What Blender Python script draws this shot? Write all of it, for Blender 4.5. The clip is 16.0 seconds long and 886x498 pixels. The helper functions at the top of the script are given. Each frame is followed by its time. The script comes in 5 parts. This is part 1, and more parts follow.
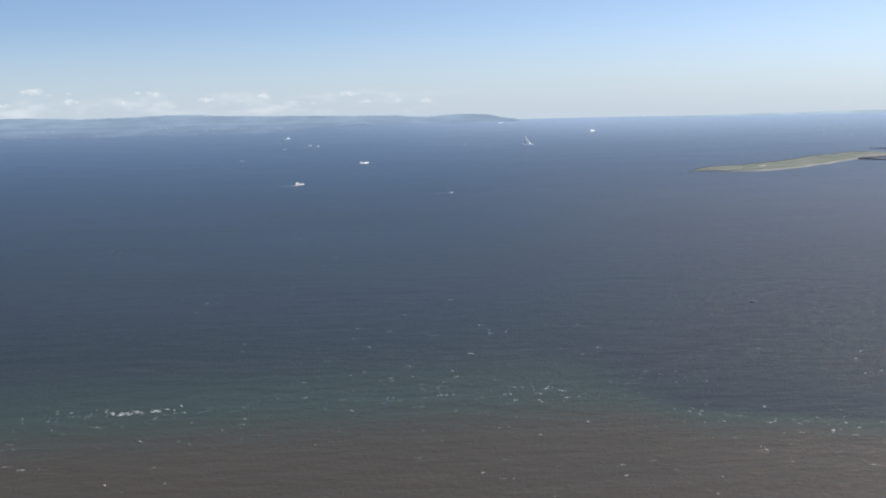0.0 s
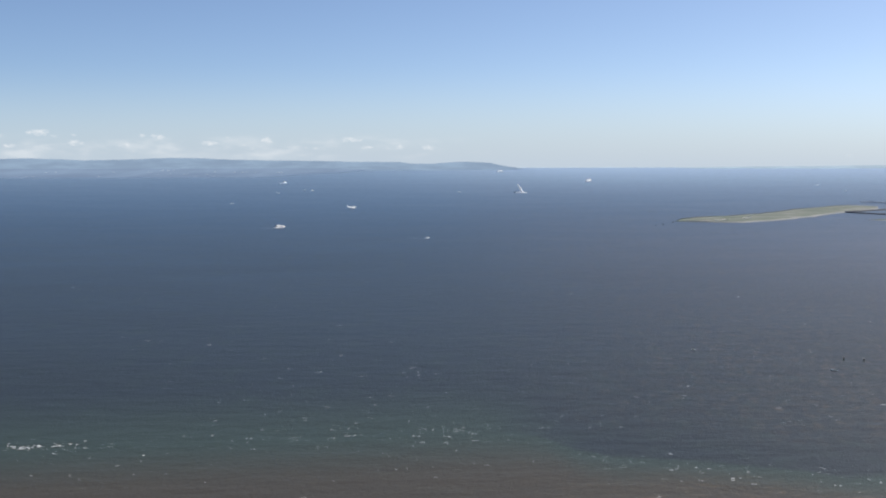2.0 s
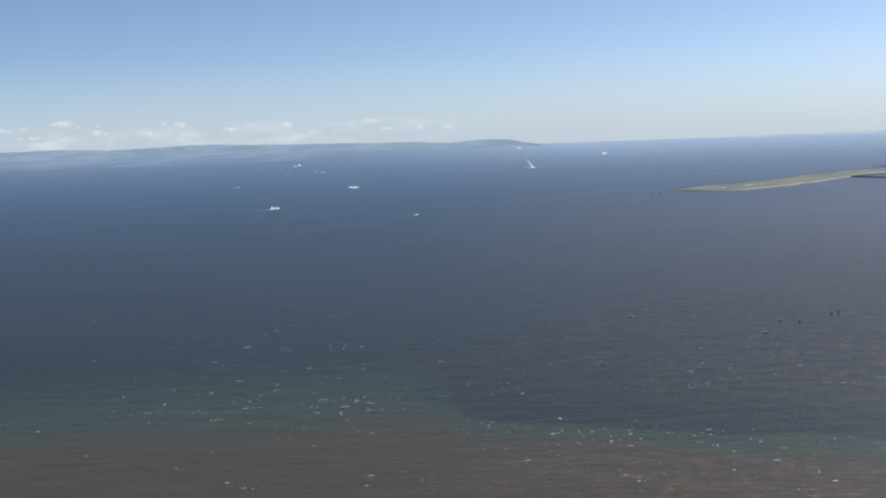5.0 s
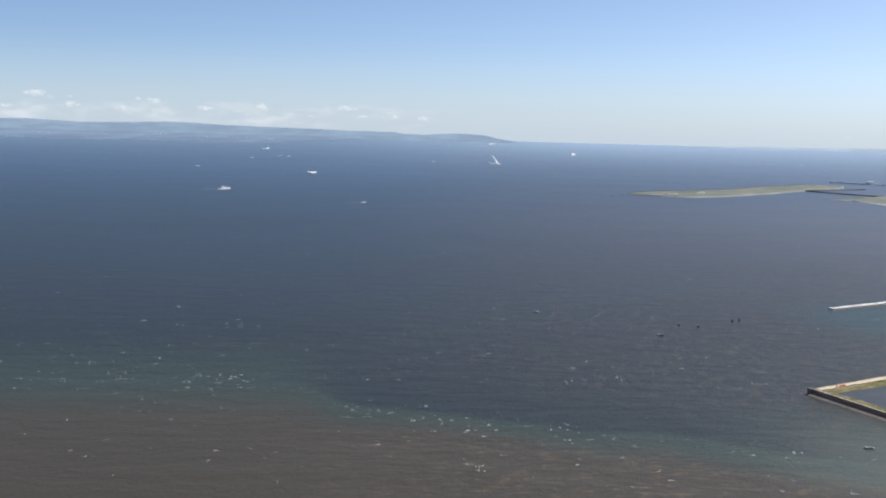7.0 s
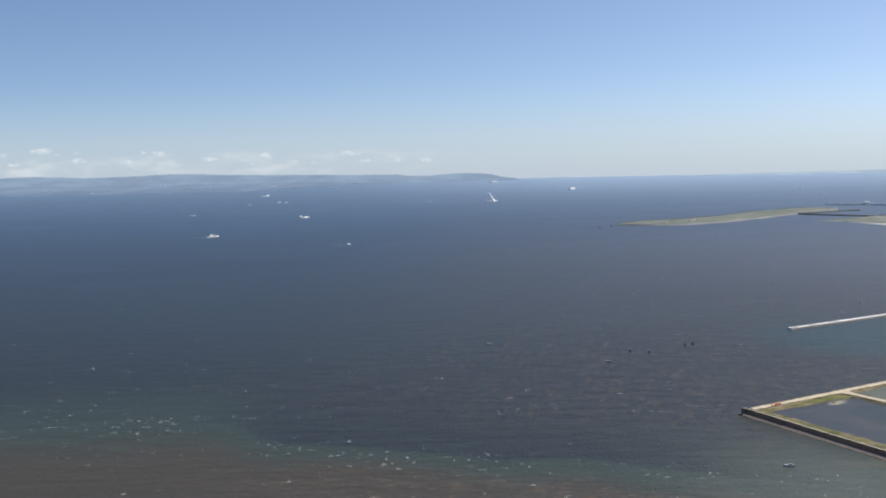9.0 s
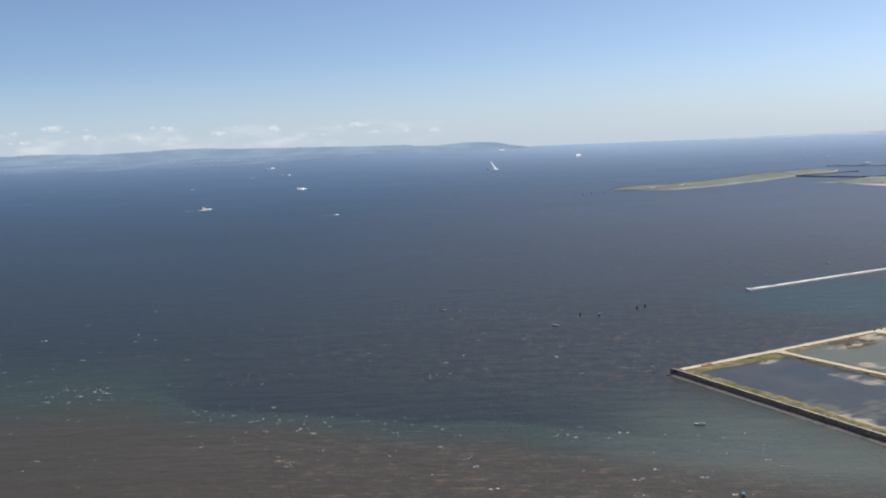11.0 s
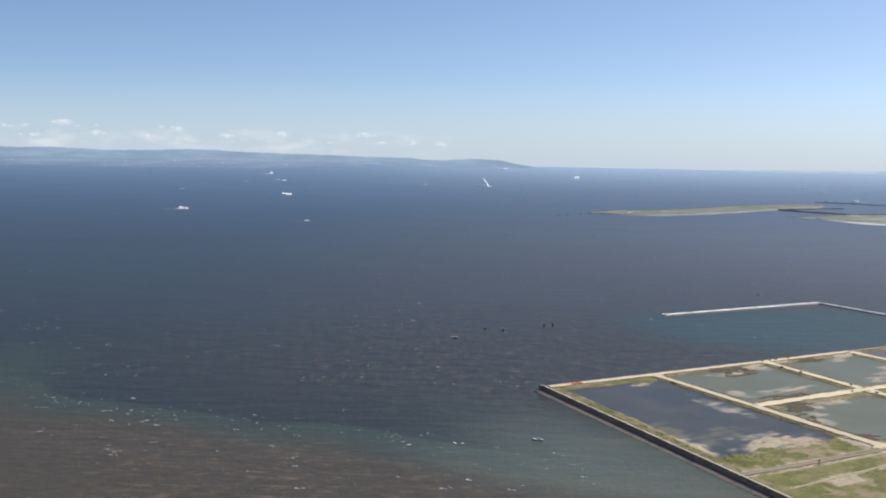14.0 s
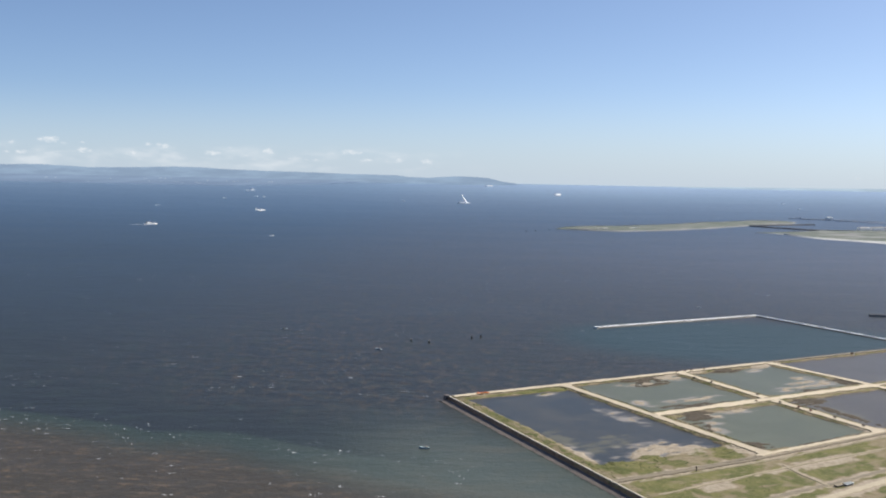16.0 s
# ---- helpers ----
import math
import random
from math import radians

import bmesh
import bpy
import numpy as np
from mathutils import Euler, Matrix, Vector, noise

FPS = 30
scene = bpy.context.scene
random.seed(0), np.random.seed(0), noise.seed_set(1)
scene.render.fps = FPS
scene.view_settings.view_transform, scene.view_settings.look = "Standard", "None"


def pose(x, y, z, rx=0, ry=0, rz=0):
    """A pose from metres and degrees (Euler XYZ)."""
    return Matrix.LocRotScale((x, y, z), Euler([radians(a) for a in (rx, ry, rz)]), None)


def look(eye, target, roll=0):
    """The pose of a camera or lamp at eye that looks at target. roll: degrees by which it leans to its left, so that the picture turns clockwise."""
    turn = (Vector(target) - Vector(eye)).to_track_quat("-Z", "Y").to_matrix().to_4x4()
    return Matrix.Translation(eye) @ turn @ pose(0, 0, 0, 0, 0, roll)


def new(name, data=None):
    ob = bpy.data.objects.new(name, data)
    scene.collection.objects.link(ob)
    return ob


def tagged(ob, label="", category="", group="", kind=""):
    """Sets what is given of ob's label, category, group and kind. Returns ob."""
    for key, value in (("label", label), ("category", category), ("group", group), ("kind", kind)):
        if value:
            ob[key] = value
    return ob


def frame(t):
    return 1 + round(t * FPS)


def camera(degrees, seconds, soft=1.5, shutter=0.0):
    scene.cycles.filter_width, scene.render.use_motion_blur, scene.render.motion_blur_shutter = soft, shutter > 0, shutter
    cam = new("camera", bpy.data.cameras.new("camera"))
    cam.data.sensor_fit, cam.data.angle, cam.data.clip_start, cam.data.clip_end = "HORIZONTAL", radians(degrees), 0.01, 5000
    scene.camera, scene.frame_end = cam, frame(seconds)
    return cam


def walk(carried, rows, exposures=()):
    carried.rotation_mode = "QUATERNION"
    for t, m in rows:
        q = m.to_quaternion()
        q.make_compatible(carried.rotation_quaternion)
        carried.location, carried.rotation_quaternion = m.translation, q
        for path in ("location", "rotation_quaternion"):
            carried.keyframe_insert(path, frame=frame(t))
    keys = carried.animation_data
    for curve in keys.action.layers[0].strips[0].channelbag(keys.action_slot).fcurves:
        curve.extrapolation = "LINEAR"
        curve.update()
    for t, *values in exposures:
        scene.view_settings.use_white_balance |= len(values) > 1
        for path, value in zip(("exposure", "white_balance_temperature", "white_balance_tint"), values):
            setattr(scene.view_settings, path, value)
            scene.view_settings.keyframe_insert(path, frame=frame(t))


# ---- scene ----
cam = camera(46.0, 16.0, soft=2.0)

# seconds, x, y, z, yaw, pitch, roll: a straight approach flight, sinking gently, with a hand-held sway
PATH = [
    (0, 0.00, 0.00, 161.93, -2.09, -8.91, -1.13),
    (0.5, 13.10, 0.09, 160.58, -2.08, -7.51, -0.76),
    (1, 26.15, 0.18, 159.25, -2.02, -6.28, 0.01),
    (1.5, 39.17, 0.26, 157.94, -1.85, -6.05, 0.42),
    (2, 52.15, 0.34, 156.65, -1.53, -6.27, -0.09),
    (2.5, 65.09, 0.40, 155.37, -1.50, -6.26, -0.48),
    (3, 78.00, 0.47, 154.12, -1.49, -5.88, 1.11),
    (3.5, 90.86, 0.52, 152.88, -1.07, -6.31, 0.78),
    (3.7, 96.00, 0.54, 152.39, -0.31, -6.61, -0.69),
    (5.8, 149.55, 0.71, 147.43, 0.79, -8.59, -2.13),
    (6, 154.61, 0.72, 146.98, 0.21, -9.13, -1.35),
    (6.5, 167.25, 0.74, 145.85, -0.11, -9.35, 0.21),
    (7, 179.84, 0.75, 144.75, -0.47, -7.68, 1.49),
    (7.5, 192.40, 0.76, 143.66, -0.04, -4.77, 1.80),
    (8, 204.92, 0.77, 142.59, 0.74, -3.81, 0.14),
    (8.5, 217.40, 0.76, 141.55, 1.03, -4.50, -1.25),
    (9, 229.84, 0.75, 140.52, 0.55, -5.44, -1.13),
    (9.2, 234.81, 0.75, 140.11, 0.43, -5.83, -1.09),
    (11.3, 286.58, 0.64, 136.02, 2.00, -7.03, -2.46),
    (11.5, 291.48, 0.62, 135.65, 2.30, -6.93, -2.33),
    (12, 303.69, 0.57, 134.73, 2.82, -7.45, -1.95),
    (12.5, 315.86, 0.52, 133.84, 2.90, -7.37, -1.53),
    (13, 328.00, 0.47, 132.96, 2.79, -6.91, -0.51),
    (13.5, 340.09, 0.40, 132.10, 2.67, -6.47, 0.37),
    (14, 352.15, 0.34, 131.26, 2.62, -6.15, 1.03),
    (14.5, 364.17, 0.26, 130.44, 2.64, -6.22, 1.52),
    (15, 376.15, 0.18, 129.63, 2.53, -5.79, 1.65),
    (15.5, 388.10, 0.09, 128.85, 2.41, -5.28, 1.19),
    (16, 400.00, 0.00, 128.08, 2.42, -5.15, 1.05),
]

walk(cam, [(t, pose(x, y, z, 90 + pitch, 0, yaw) @ pose(0, 0, 0, 0, 0, roll)) for t, x, y, z, yaw, pitch, roll in PATH],
     exposures=[(0, .46), (2, .42), (3, .45), (3.5, .38), (6.0, .41), (6.8, .5), (7.8, .34), (9.2, .36), (11.5, .42), (12.5, .47), (16, .45)])

UNIT = 1.8  # metres to one unit of the land's chart and of the small things' drawings

# ---------------------------------------------------------------- light
SUN_AZ, SUN_EL = radians(63), radians(46)


class Nodes:
    """Helpers for building a node tree."""

    def __init__(self, tree):
        self.tree, self.n, self.l = tree, tree.nodes, tree.links
        self.n.clear()

    def add(self, kind, **kw):
        node = self.n.new(kind)
        for k, v in kw.items():
            setattr(node, k, v)
        return node

    def put(self, socket, v):
        if hasattr(v, "is_output"):
            self.l.new(v, socket)
        elif isinstance(v, (tuple, list)) and len(v) == 3 and socket.type == "RGBA":
            socket.default_value = (*v, 1)
        else:
            socket.default_value = v

    def math(self, op, a, b=0.0, c=0.0, clamp=False):
        node = self.add("ShaderNodeMath", operation=op, use_clamp=clamp)
        for s, v in zip(node.inputs, (a, b, c)):
            self.put(s, v)
        return node.outputs[0]

    def step(self, v, lo, hi, to0=0.0, to1=1.0):
        node = self.add("ShaderNodeMapRange", interpolation_type="SMOOTHSTEP")
        for s, q in zip(node.inputs, (v, lo, hi, to0, to1)):
            self.put(s, q)
        return node.outputs[0]

    def mix(self, f, a, b, blend="MIX"):
        node = self.add("ShaderNodeMix", data_type="RGBA", blend_type=blend)
        self.put(node.inputs[0], f)
        self.put(node.inputs[6], a)
        self.put(node.inputs[7], b)
        return node.outputs[2]

    def noise(self, vec, scale, detail=4.0, rough=0.55, distort=0.0):
        node = self.add("ShaderNodeTexNoise")
        if vec is not None:
            self.l.new(vec, node.inputs["Vector"])
        for k, v in (("Scale", scale), ("Detail", detail), ("Roughness", rough), ("Distortion", distort)):
            node.inputs[k].default_value = v
        return node.outputs[0]

    def stretch(self, vec, sx, sy, sz=1.0, turn=0.0):
        node = self.add("ShaderNodeMapping")
        self.l.new(vec, node.inputs[0])
        node.inputs["Scale"].default_value = (sx, sy, sz)
        node.inputs["Rotation"].default_value = (0, 0, turn)
        return node.outputs[0]


def make_world():
    world = bpy.data.worlds.new("sky")
    scene.world = world
    world.use_nodes = True
    t = Nodes(world.node_tree)
    way = t.add("ShaderNodeTexCoord").outputs["Generated"]
    # from the height of the flight the sea sheet's rim lies below the level line: the sky is lowered and stretched to
    # fit the camera's view
    lift = t.add("ShaderNodeVectorMath", operation="MULTIPLY_ADD")
    t.l.new(way, lift.inputs[0])
    lift.inputs[1].default_value, lift.inputs[2].default_value = (1, 1, 1.25), (0, 0, .037)
    sky = t.add("ShaderNodeTexSky", sky_type="NISHITA", sun_disc=False, sun_elevation=SUN_EL, sun_rotation=SUN_AZ,
                altitude=0, air_density=SKY_AIR, dust_density=SKY_DUST, ozone_density=SKY_OZONE)
    t.l.new(lift.outputs[0], sky.inputs["Vector"])
    sep = t.add("ShaderNodeSeparateXYZ")
    t.l.new(way, sep.inputs[0])
    el = t.math("MULTIPLY", t.math("ARCSINE", sep.outputs[2]), 57.2958)
    haze = t.math("MULTIPLY", t.step(el, 3.9, -2.9), .92)
    colour = t.mix(haze, sky.outputs[0], LOW_HAZE)
    back = t.add("ShaderNodeBackground")
    t.put(back.inputs[0], colour)
    back.inputs[1].default_value = SKY_STRENGTH
    t.l.new(back.outputs[0], t.add("ShaderNodeOutputWorld").inputs[0])


SKY_STRENGTH, SKY_AIR, SKY_DUST, SKY_OZONE = 0.102, .68, .95, 3.2
LOW_HAZE = (4.1, 4.85, 5.7)
make_world()

sun = new("sun", bpy.data.lights.new("sun", "SUN"))
sun.data.energy, sun.data.angle, sun.data.color = 3.9, radians(0.53), (1.0, 0.93, 0.82)
sun.matrix_world = look((0, 0, 300), Vector((0, 0, 300)) - Vector((math.sin(SUN_AZ) * math.cos(SUN_EL), math.cos(SUN_AZ) * math.cos(SUN_EL), math.sin(SUN_EL))))


# ---------------------------------------------------------------- materials
def surface(name, base, second=None, rough=.8, grain=8.0, patch=.5, bump=.3, metal=0.0, depth=.03, spread=.5):
    """A rough surface of two colours, mixed by patches and grain, with fine relief."""
    m = bpy.data.materials.new(name)
    m.use_nodes = True
    t = Nodes(m.node_tree)
    where = t.add("ShaderNodeTexCoord").outputs["Object"]
    fine, wide = t.noise(where, grain, 5, .65), t.noise(where, patch, 4, .6)
    rnd = t.add("ShaderNodeObjectInfo").outputs["Random"]
    f = t.math("ADD", t.math("MULTIPLY", wide, .65), t.math("MULTIPLY", fine, .35))
    f = t.step(f, .5 - spread / 2, .5 + spread / 2)
    second = second or tuple(c * .6 for c in base)
    colour = t.mix(f, second, base)
    tone = t.math("ADD", .86, t.math("MULTIPLY", rnd, .28))
    hsv = t.add("ShaderNodeHueSaturation")
    t.put(hsv.inputs["Value"], tone)
    t.put(hsv.inputs["Color"], colour)
    b = t.add("ShaderNodeBump")
    b.inputs["Strength"].default_value, b.inputs["Distance"].default_value = bump, depth
    t.l.new(fine, b.inputs["Height"])
    p = t.add("ShaderNodeBsdfPrincipled")
    t.l.new(hsv.outputs[0], p.inputs["Base Color"])
    p.inputs["Metallic"].default_value = metal
    t.put(p.inputs["Roughness"], t.math("ADD", rough - .08, t.math("MULTIPLY", fine, .16), clamp=True))
    t.l.new(b.outputs[0], p.inputs["Normal"])
    t.l.new(p.outputs[0], t.add("ShaderNodeOutputMaterial").inputs[0])
    return m


# the edge of the silty water: x, y
FRONT = [(-480, 488), (-206, 516), (-115, 525), (-37, 532), (50, 540), (80, 541), (104, 537), (118, 529), (131, 508), (148, 495), (182, 488), (217, 477), (250, 461), (282, 465), (335, 440), (430, 405), (600, 180)]


def sea_material():
    """Dark blue sea; silt-brown nearer the coast, with a green mixing zone along a ragged front; haze and glitter are
    mixed into the farther colours.
    """
    m = bpy.data.materials.new("sea_water")
    m.use_nodes = True
    t = Nodes(m.node_tree)
    where = t.add("ShaderNodeNewGeometry").outputs["Position"]
    sep = t.add("ShaderNodeSeparateXYZ")
    t.l.new(where, sep.inputs[0])
    x, y, _ = sep.outputs
    near = t.stretch(where, 1 / UNIT, 1 / UNIT, 1 / UNIT)
    # the front's course: y over x
    ramp = t.add("ShaderNodeValToRGB")
    els = ramp.color_ramp.elements
    while len(els) < len(FRONT):
        els.new(.5)
    for e, (px, py) in zip(els, FRONT):
        e.position, e.color = (px + 480) / 1080, (py / 600,) * 3 + (1,)
    t.put(ramp.inputs[0], t.math("DIVIDE", t.math("ADD", x, 480.0), 1080.0))
    front = t.math("MULTIPLY", ramp.outputs[0], 600.0)
    wob = t.math("MULTIPLY", t.math("SUBTRACT", t.noise(t.stretch(near, .7, 1.2), .13, 6, .72, .8), .5), 11.0)
    inside = t.math("ADD", t.math("SUBTRACT", front, y), wob)
    near_wall = t.step(x, 290.0, 400.0)
    drift = t.math("MAXIMUM", t.step(x, 146.0, 80.0), near_wall)
    soft = t.math("MULTIPLY", t.math("MULTIPLY", t.step(inside, -115.0, 8.0), drift), .85)
    green = t.math("MAXIMUM", t.math("MULTIPLY", t.step(inside, -3.0, 5.0), .9), soft)
    brown = t.step(t.math("SUBTRACT", inside, t.math("MULTIPLY", t.step(x, 228.0, 380.0), 18.0)), 2.0, t.step(x, 75.0, 175.0, 84.0, 46.0))
    # wind lanes and cloudy streaks
    lanes = t.noise(t.stretch(near, .35, 1.0, 1, .3), .02, 5, .6, .8)
    blotch = t.noise(near, .09, 5, .6)
    shelf = t.mix(lanes, SEA_DARK, SEA_LIGHT)
    shelf = t.mix(t.math("MULTIPLY", t.step(x, 540.0, -60.0), .7), shelf, SEA_OPEN)
    shelf = t.mix(t.math("MULTIPLY", t.step(y, 940.0, 560.0), .65), shelf, SEA_NEAR)
    # sun glitter and haze towards the right, mixed into the water's colour
    shelf = t.mix(t.math("MULTIPLY", t.math("MULTIPLY", t.step(y, 700.0, 1500.0), t.step(x, 0.0, 900.0)), .8), shelf, SEA_MID_GLITTER)
    # distance haze over the sea, put into its base colour in two stages
    blue = t.mix(t.step(t.math("ADD", y, t.math("MULTIPLY", lanes, 900.0)), 850.0, 3100.0), shelf, SEA_BLUE_HAZE)
    blue = t.mix(t.math("MULTIPLY", t.step(y, 1700.0, 5300.0), t.step(x, -400.0, 900.0, .5, 1.0)), blue, SEA_FAR_HAZE)
    blue = t.mix(t.math("MULTIPLY", t.step(blotch, .45, .75), .35), blue, SEA_GREEN)
    mud = t.mix(t.noise(t.stretch(near, .3, 1.3, 1, .15), .12, 6, .65, .5), SEA_BROWN2, SEA_BROWN)
    # warm streaks: the sun's glint on the silty water, put into its colour
    warm = t.math("MULTIPLY", t.step(t.noise(t.stretch(near, .45, 1.2, 1, .25), .45, 6, .72, .6), .5, .72), t.step(x, 50.0, 265.0))
    mud = t.mix(t.math("MULTIPLY", warm, .8), mud, SEA_WARM)
    # sheltered water behind the breakwater
    mottle = t.math("MULTIPLY", t.step(t.noise(t.stretch(near, 1.0, .7, 1, .4), .3, 7, .8, .6), .46, .7), t.step(x, 30.0, 330.0))
    blue = t.mix(t.math("MULTIPLY", t.math("MULTIPLY", mottle, t.step(inside, -12.0, -95.0)), .4), blue, SEA_WARM)
    bx, by = t.math("DIVIDE", t.math("SUBTRACT", x, 585.0), 130.0), t.math("DIVIDE", t.math("SUBTRACT", y, 745.0), 85.0)
    basin = t.step(t.math("ADD", t.math("MULTIPLY", bx, bx), t.math("MULTIPLY", by, by)), 1.5, .5)
    blue = t.mix(t.math("MULTIPLY", basin, .85), blue, SEA_BASIN)
    colour = t.mix(green, blue, SEA_GREEN)
    colour = t.mix(t.math("MULTIPLY", near_wall, green), colour, SEA_SILT)
    murk = t.step(t.noise(t.stretch(near, .5, 1.0, 1, -.5), .05, 5, .62, .8), .42, .66)
    colour = t.mix(t.math("MULTIPLY", t.math("MULTIPLY", near_wall, green), t.math("MULTIPLY", murk, .6)), colour, SEA_MURK)
    colour = t.mix(brown, colour, mud)
    # ripples of three sizes, drawn out across the wind
    w1 = t.noise(t.stretch(near, 1.25, .8, 1, .35), .55, 5, .65, .8)
    w2 = t.noise(t.stretch(near, 1.2, .7, 1, .6), 1.9, 4, .6, .3)
    w3 = t.noise(t.stretch(near, .5, 1.2, 1, -.1), .12, 3, .5)
    h = t.math("ADD", t.math("ADD", t.math("MULTIPLY", w1, .5), t.math("MULTIPLY", w2, .12)), t.math("MULTIPLY", w3, .8))
    b = t.add("ShaderNodeBump")
    b.inputs["Strength"].default_value, b.inputs["Distance"].default_value = SEA_BUMP, UNIT
    t.l.new(h, b.inputs["Height"])
    p = t.add("ShaderNodeBsdfPrincipled")
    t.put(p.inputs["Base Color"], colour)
    t.put(p.inputs["Roughness"], t.math("ADD", SEA_ROUGH, t.math("MULTIPLY", lanes, .12)))
    p.inputs["IOR"].default_value = 1.333
    p.inputs["Specular IOR Level"].default_value = SEA_SPEC
    t.l.new(b.outputs[0], p.inputs["Normal"])
    t.l.new(p.outputs[0], t.add("ShaderNodeOutputMaterial").inputs[0])
    return m


SEA_MURK = (.125, .115, .085)
SEA_WARM = (.185, .132, .085)
SEA_NEAR = (.021, .025, .025)
SEA_MID_GLITTER = (.098, .1, .122)
SEA_OPEN = (.026, .038, .051)
SEA_SILT = (.074, .092, .08)
SEA_BLUE_HAZE, SEA_FAR_HAZE, SEA_BASIN = (.056, .102, .172), (.3, .42, .57), (.027, .055, .062)
SEA_DARK, SEA_LIGHT, SEA_GREEN = (.022, .027, .031), (.031, .035, .038), (.036, .052, .043)
SEA_BROWN, SEA_BROWN2, SEA_BUMP, SEA_ROUGH, SEA_SPEC = (.064, .054, .039), (.042, .037, .027), .42, .4, .41


SHALLOW, WET_SAND, WEED = (.15, .138, .11), (.33, .295, .25), (.18, .168, .105)


def pond_material(name, base, second):
    m = bpy.data.materials.new(name)
    m.use_nodes = True
    t = Nodes(m.node_tree)
    where = t.stretch(t.add("ShaderNodeNewGeometry").outputs["Position"], 1 / UNIT, 1 / UNIT, 1 / UNIT)
    wide = t.noise(where, .06, 5, .6, .5)
    p = t.add("ShaderNodeBsdfPrincipled")
    shallow = t.step(t.noise(t.stretch(where, .55, 1.3, 1, .46), .11, 6, .65, 1.2), .52, .74)
    colour = t.mix(t.step(wide, .35, .7), base, second)
    colour = t.mix(t.math("MULTIPLY", shallow, .35), colour, SHALLOW)
    sep = t.add("ShaderNodeSeparateColor")
    t.l.new(t.add("ShaderNodeVertexColor", layer_name="shoal").outputs[0], sep.inputs[0])
    rag = t.math("MULTIPLY", t.math("SUBTRACT", t.noise(t.stretch(where, .5, 1.4, 1, .46), .9, 6, .7, .6), .5), .9)
    colour = t.mix(t.math("MULTIPLY", t.step(t.math("ADD", sep.outputs[1], t.math("MULTIPLY", rag, 1.5)), .2, 1.2), .6), colour, WEED)
    colour = t.mix(t.math("MULTIPLY", t.step(t.math("ADD", sep.outputs[0], rag), .1, 1.0), .85), colour, WET_SAND)
    t.put(p.inputs["Base Color"], colour)
    b = t.add("ShaderNodeBump")
    b.inputs["Strength"].default_value, b.inputs["Distance"].default_value = .12, .36
    t.l.new(t.noise(t.stretch(where, .6, 1.5, 1, .2), 1.4, 4, .6), b.inputs["Height"])
    p.inputs["Roughness"].default_value, p.inputs["IOR"].default_value, p.inputs["Specular IOR Level"].default_value = .3, 1.333, .16
    t.l.new(b.outputs[0], p.inputs["Normal"])
    t.l.new(p.outputs[0], t.add("ShaderNodeOutputMaterial").inputs[0])
    return m


def cover_material():
    """Reclaimed ground: bare sandy earth, with grass, pale dry sand and dark mud where the ground cover says so."""
    m = bpy.data.materials.new("reclaimed_ground")
    m.use_nodes = True
    t = Nodes(m.node_tree)
    where = t.stretch(t.add("ShaderNodeNewGeometry").outputs["Position"], 1 / UNIT, 1 / UNIT, 1 / UNIT)
    att = t.add("ShaderNodeVertexColor", layer_name="cover")
    sep = t.add("ShaderNodeSeparateColor")
    t.l.new(att.outputs[0], sep.inputs[0])
    grass, sand, mud = sep.outputs[0], sep.outputs[1], sep.outputs[2]
    fine, mid, wide = t.noise(where, 5.0, 5, .65), t.noise(where, .9, 5, .65), t.noise(where, .16, 4, .6, .4)
    earth = t.mix(t.step(mid, .3, .7), (.2, .165, .105), (.285, .235, .155))
    turf = t.mix(t.step(wide, .35, .65), (.085, .1, .03), (.155, .152, .055))
    turf = t.mix(t.math("MULTIPLY", t.step(t.math("ADD", t.math("MULTIPLY", fine, .5), t.math("MULTIPLY", mid, .5)), .44, .66), .65), turf, (.25, .215, .115))
    pale = t.mix(t.step(mid, .35, .7), (.31, .26, .195), (.42, .365, .285))
    silt = t.mix(t.step(mid, .3, .7), (.065, .055, .042), (.11, .09, .065))
    rag = t.math("MULTIPLY", t.math("SUBTRACT", t.math("ADD", t.math("MULTIPLY", mid, .6), t.math("MULTIPLY", fine, .4)), .5), 1.2)
    colour = t.mix(t.step(t.math("ADD", mud, rag), .3, .7), earth, silt)
    colour = t.mix(t.step(t.math("ADD", sand, rag), .28, .78), colour, pale)
    colour = t.mix(t.step(t.math("ADD", grass, rag), .35, .65), colour, turf)
    b = t.add("ShaderNodeBump")
    b.inputs["Strength"].default_value, b.inputs["Distance"].default_value = .6, .22
    t.l.new(t.math("ADD", t.math("MULTIPLY", fine, .5), mid), b.inputs["Height"])
    p = t.add("ShaderNodeBsdfPrincipled")
    t.put(p.inputs["Base Color"], colour)
    p.inputs["Roughness"].default_value = .92
    p.inputs["Specular IOR Level"].default_value = .2
    t.l.new(b.outputs[0], p.inputs["Normal"])
    t.l.new(p.outputs[0], t.add("ShaderNodeOutputMaterial").inputs[0])
    return m


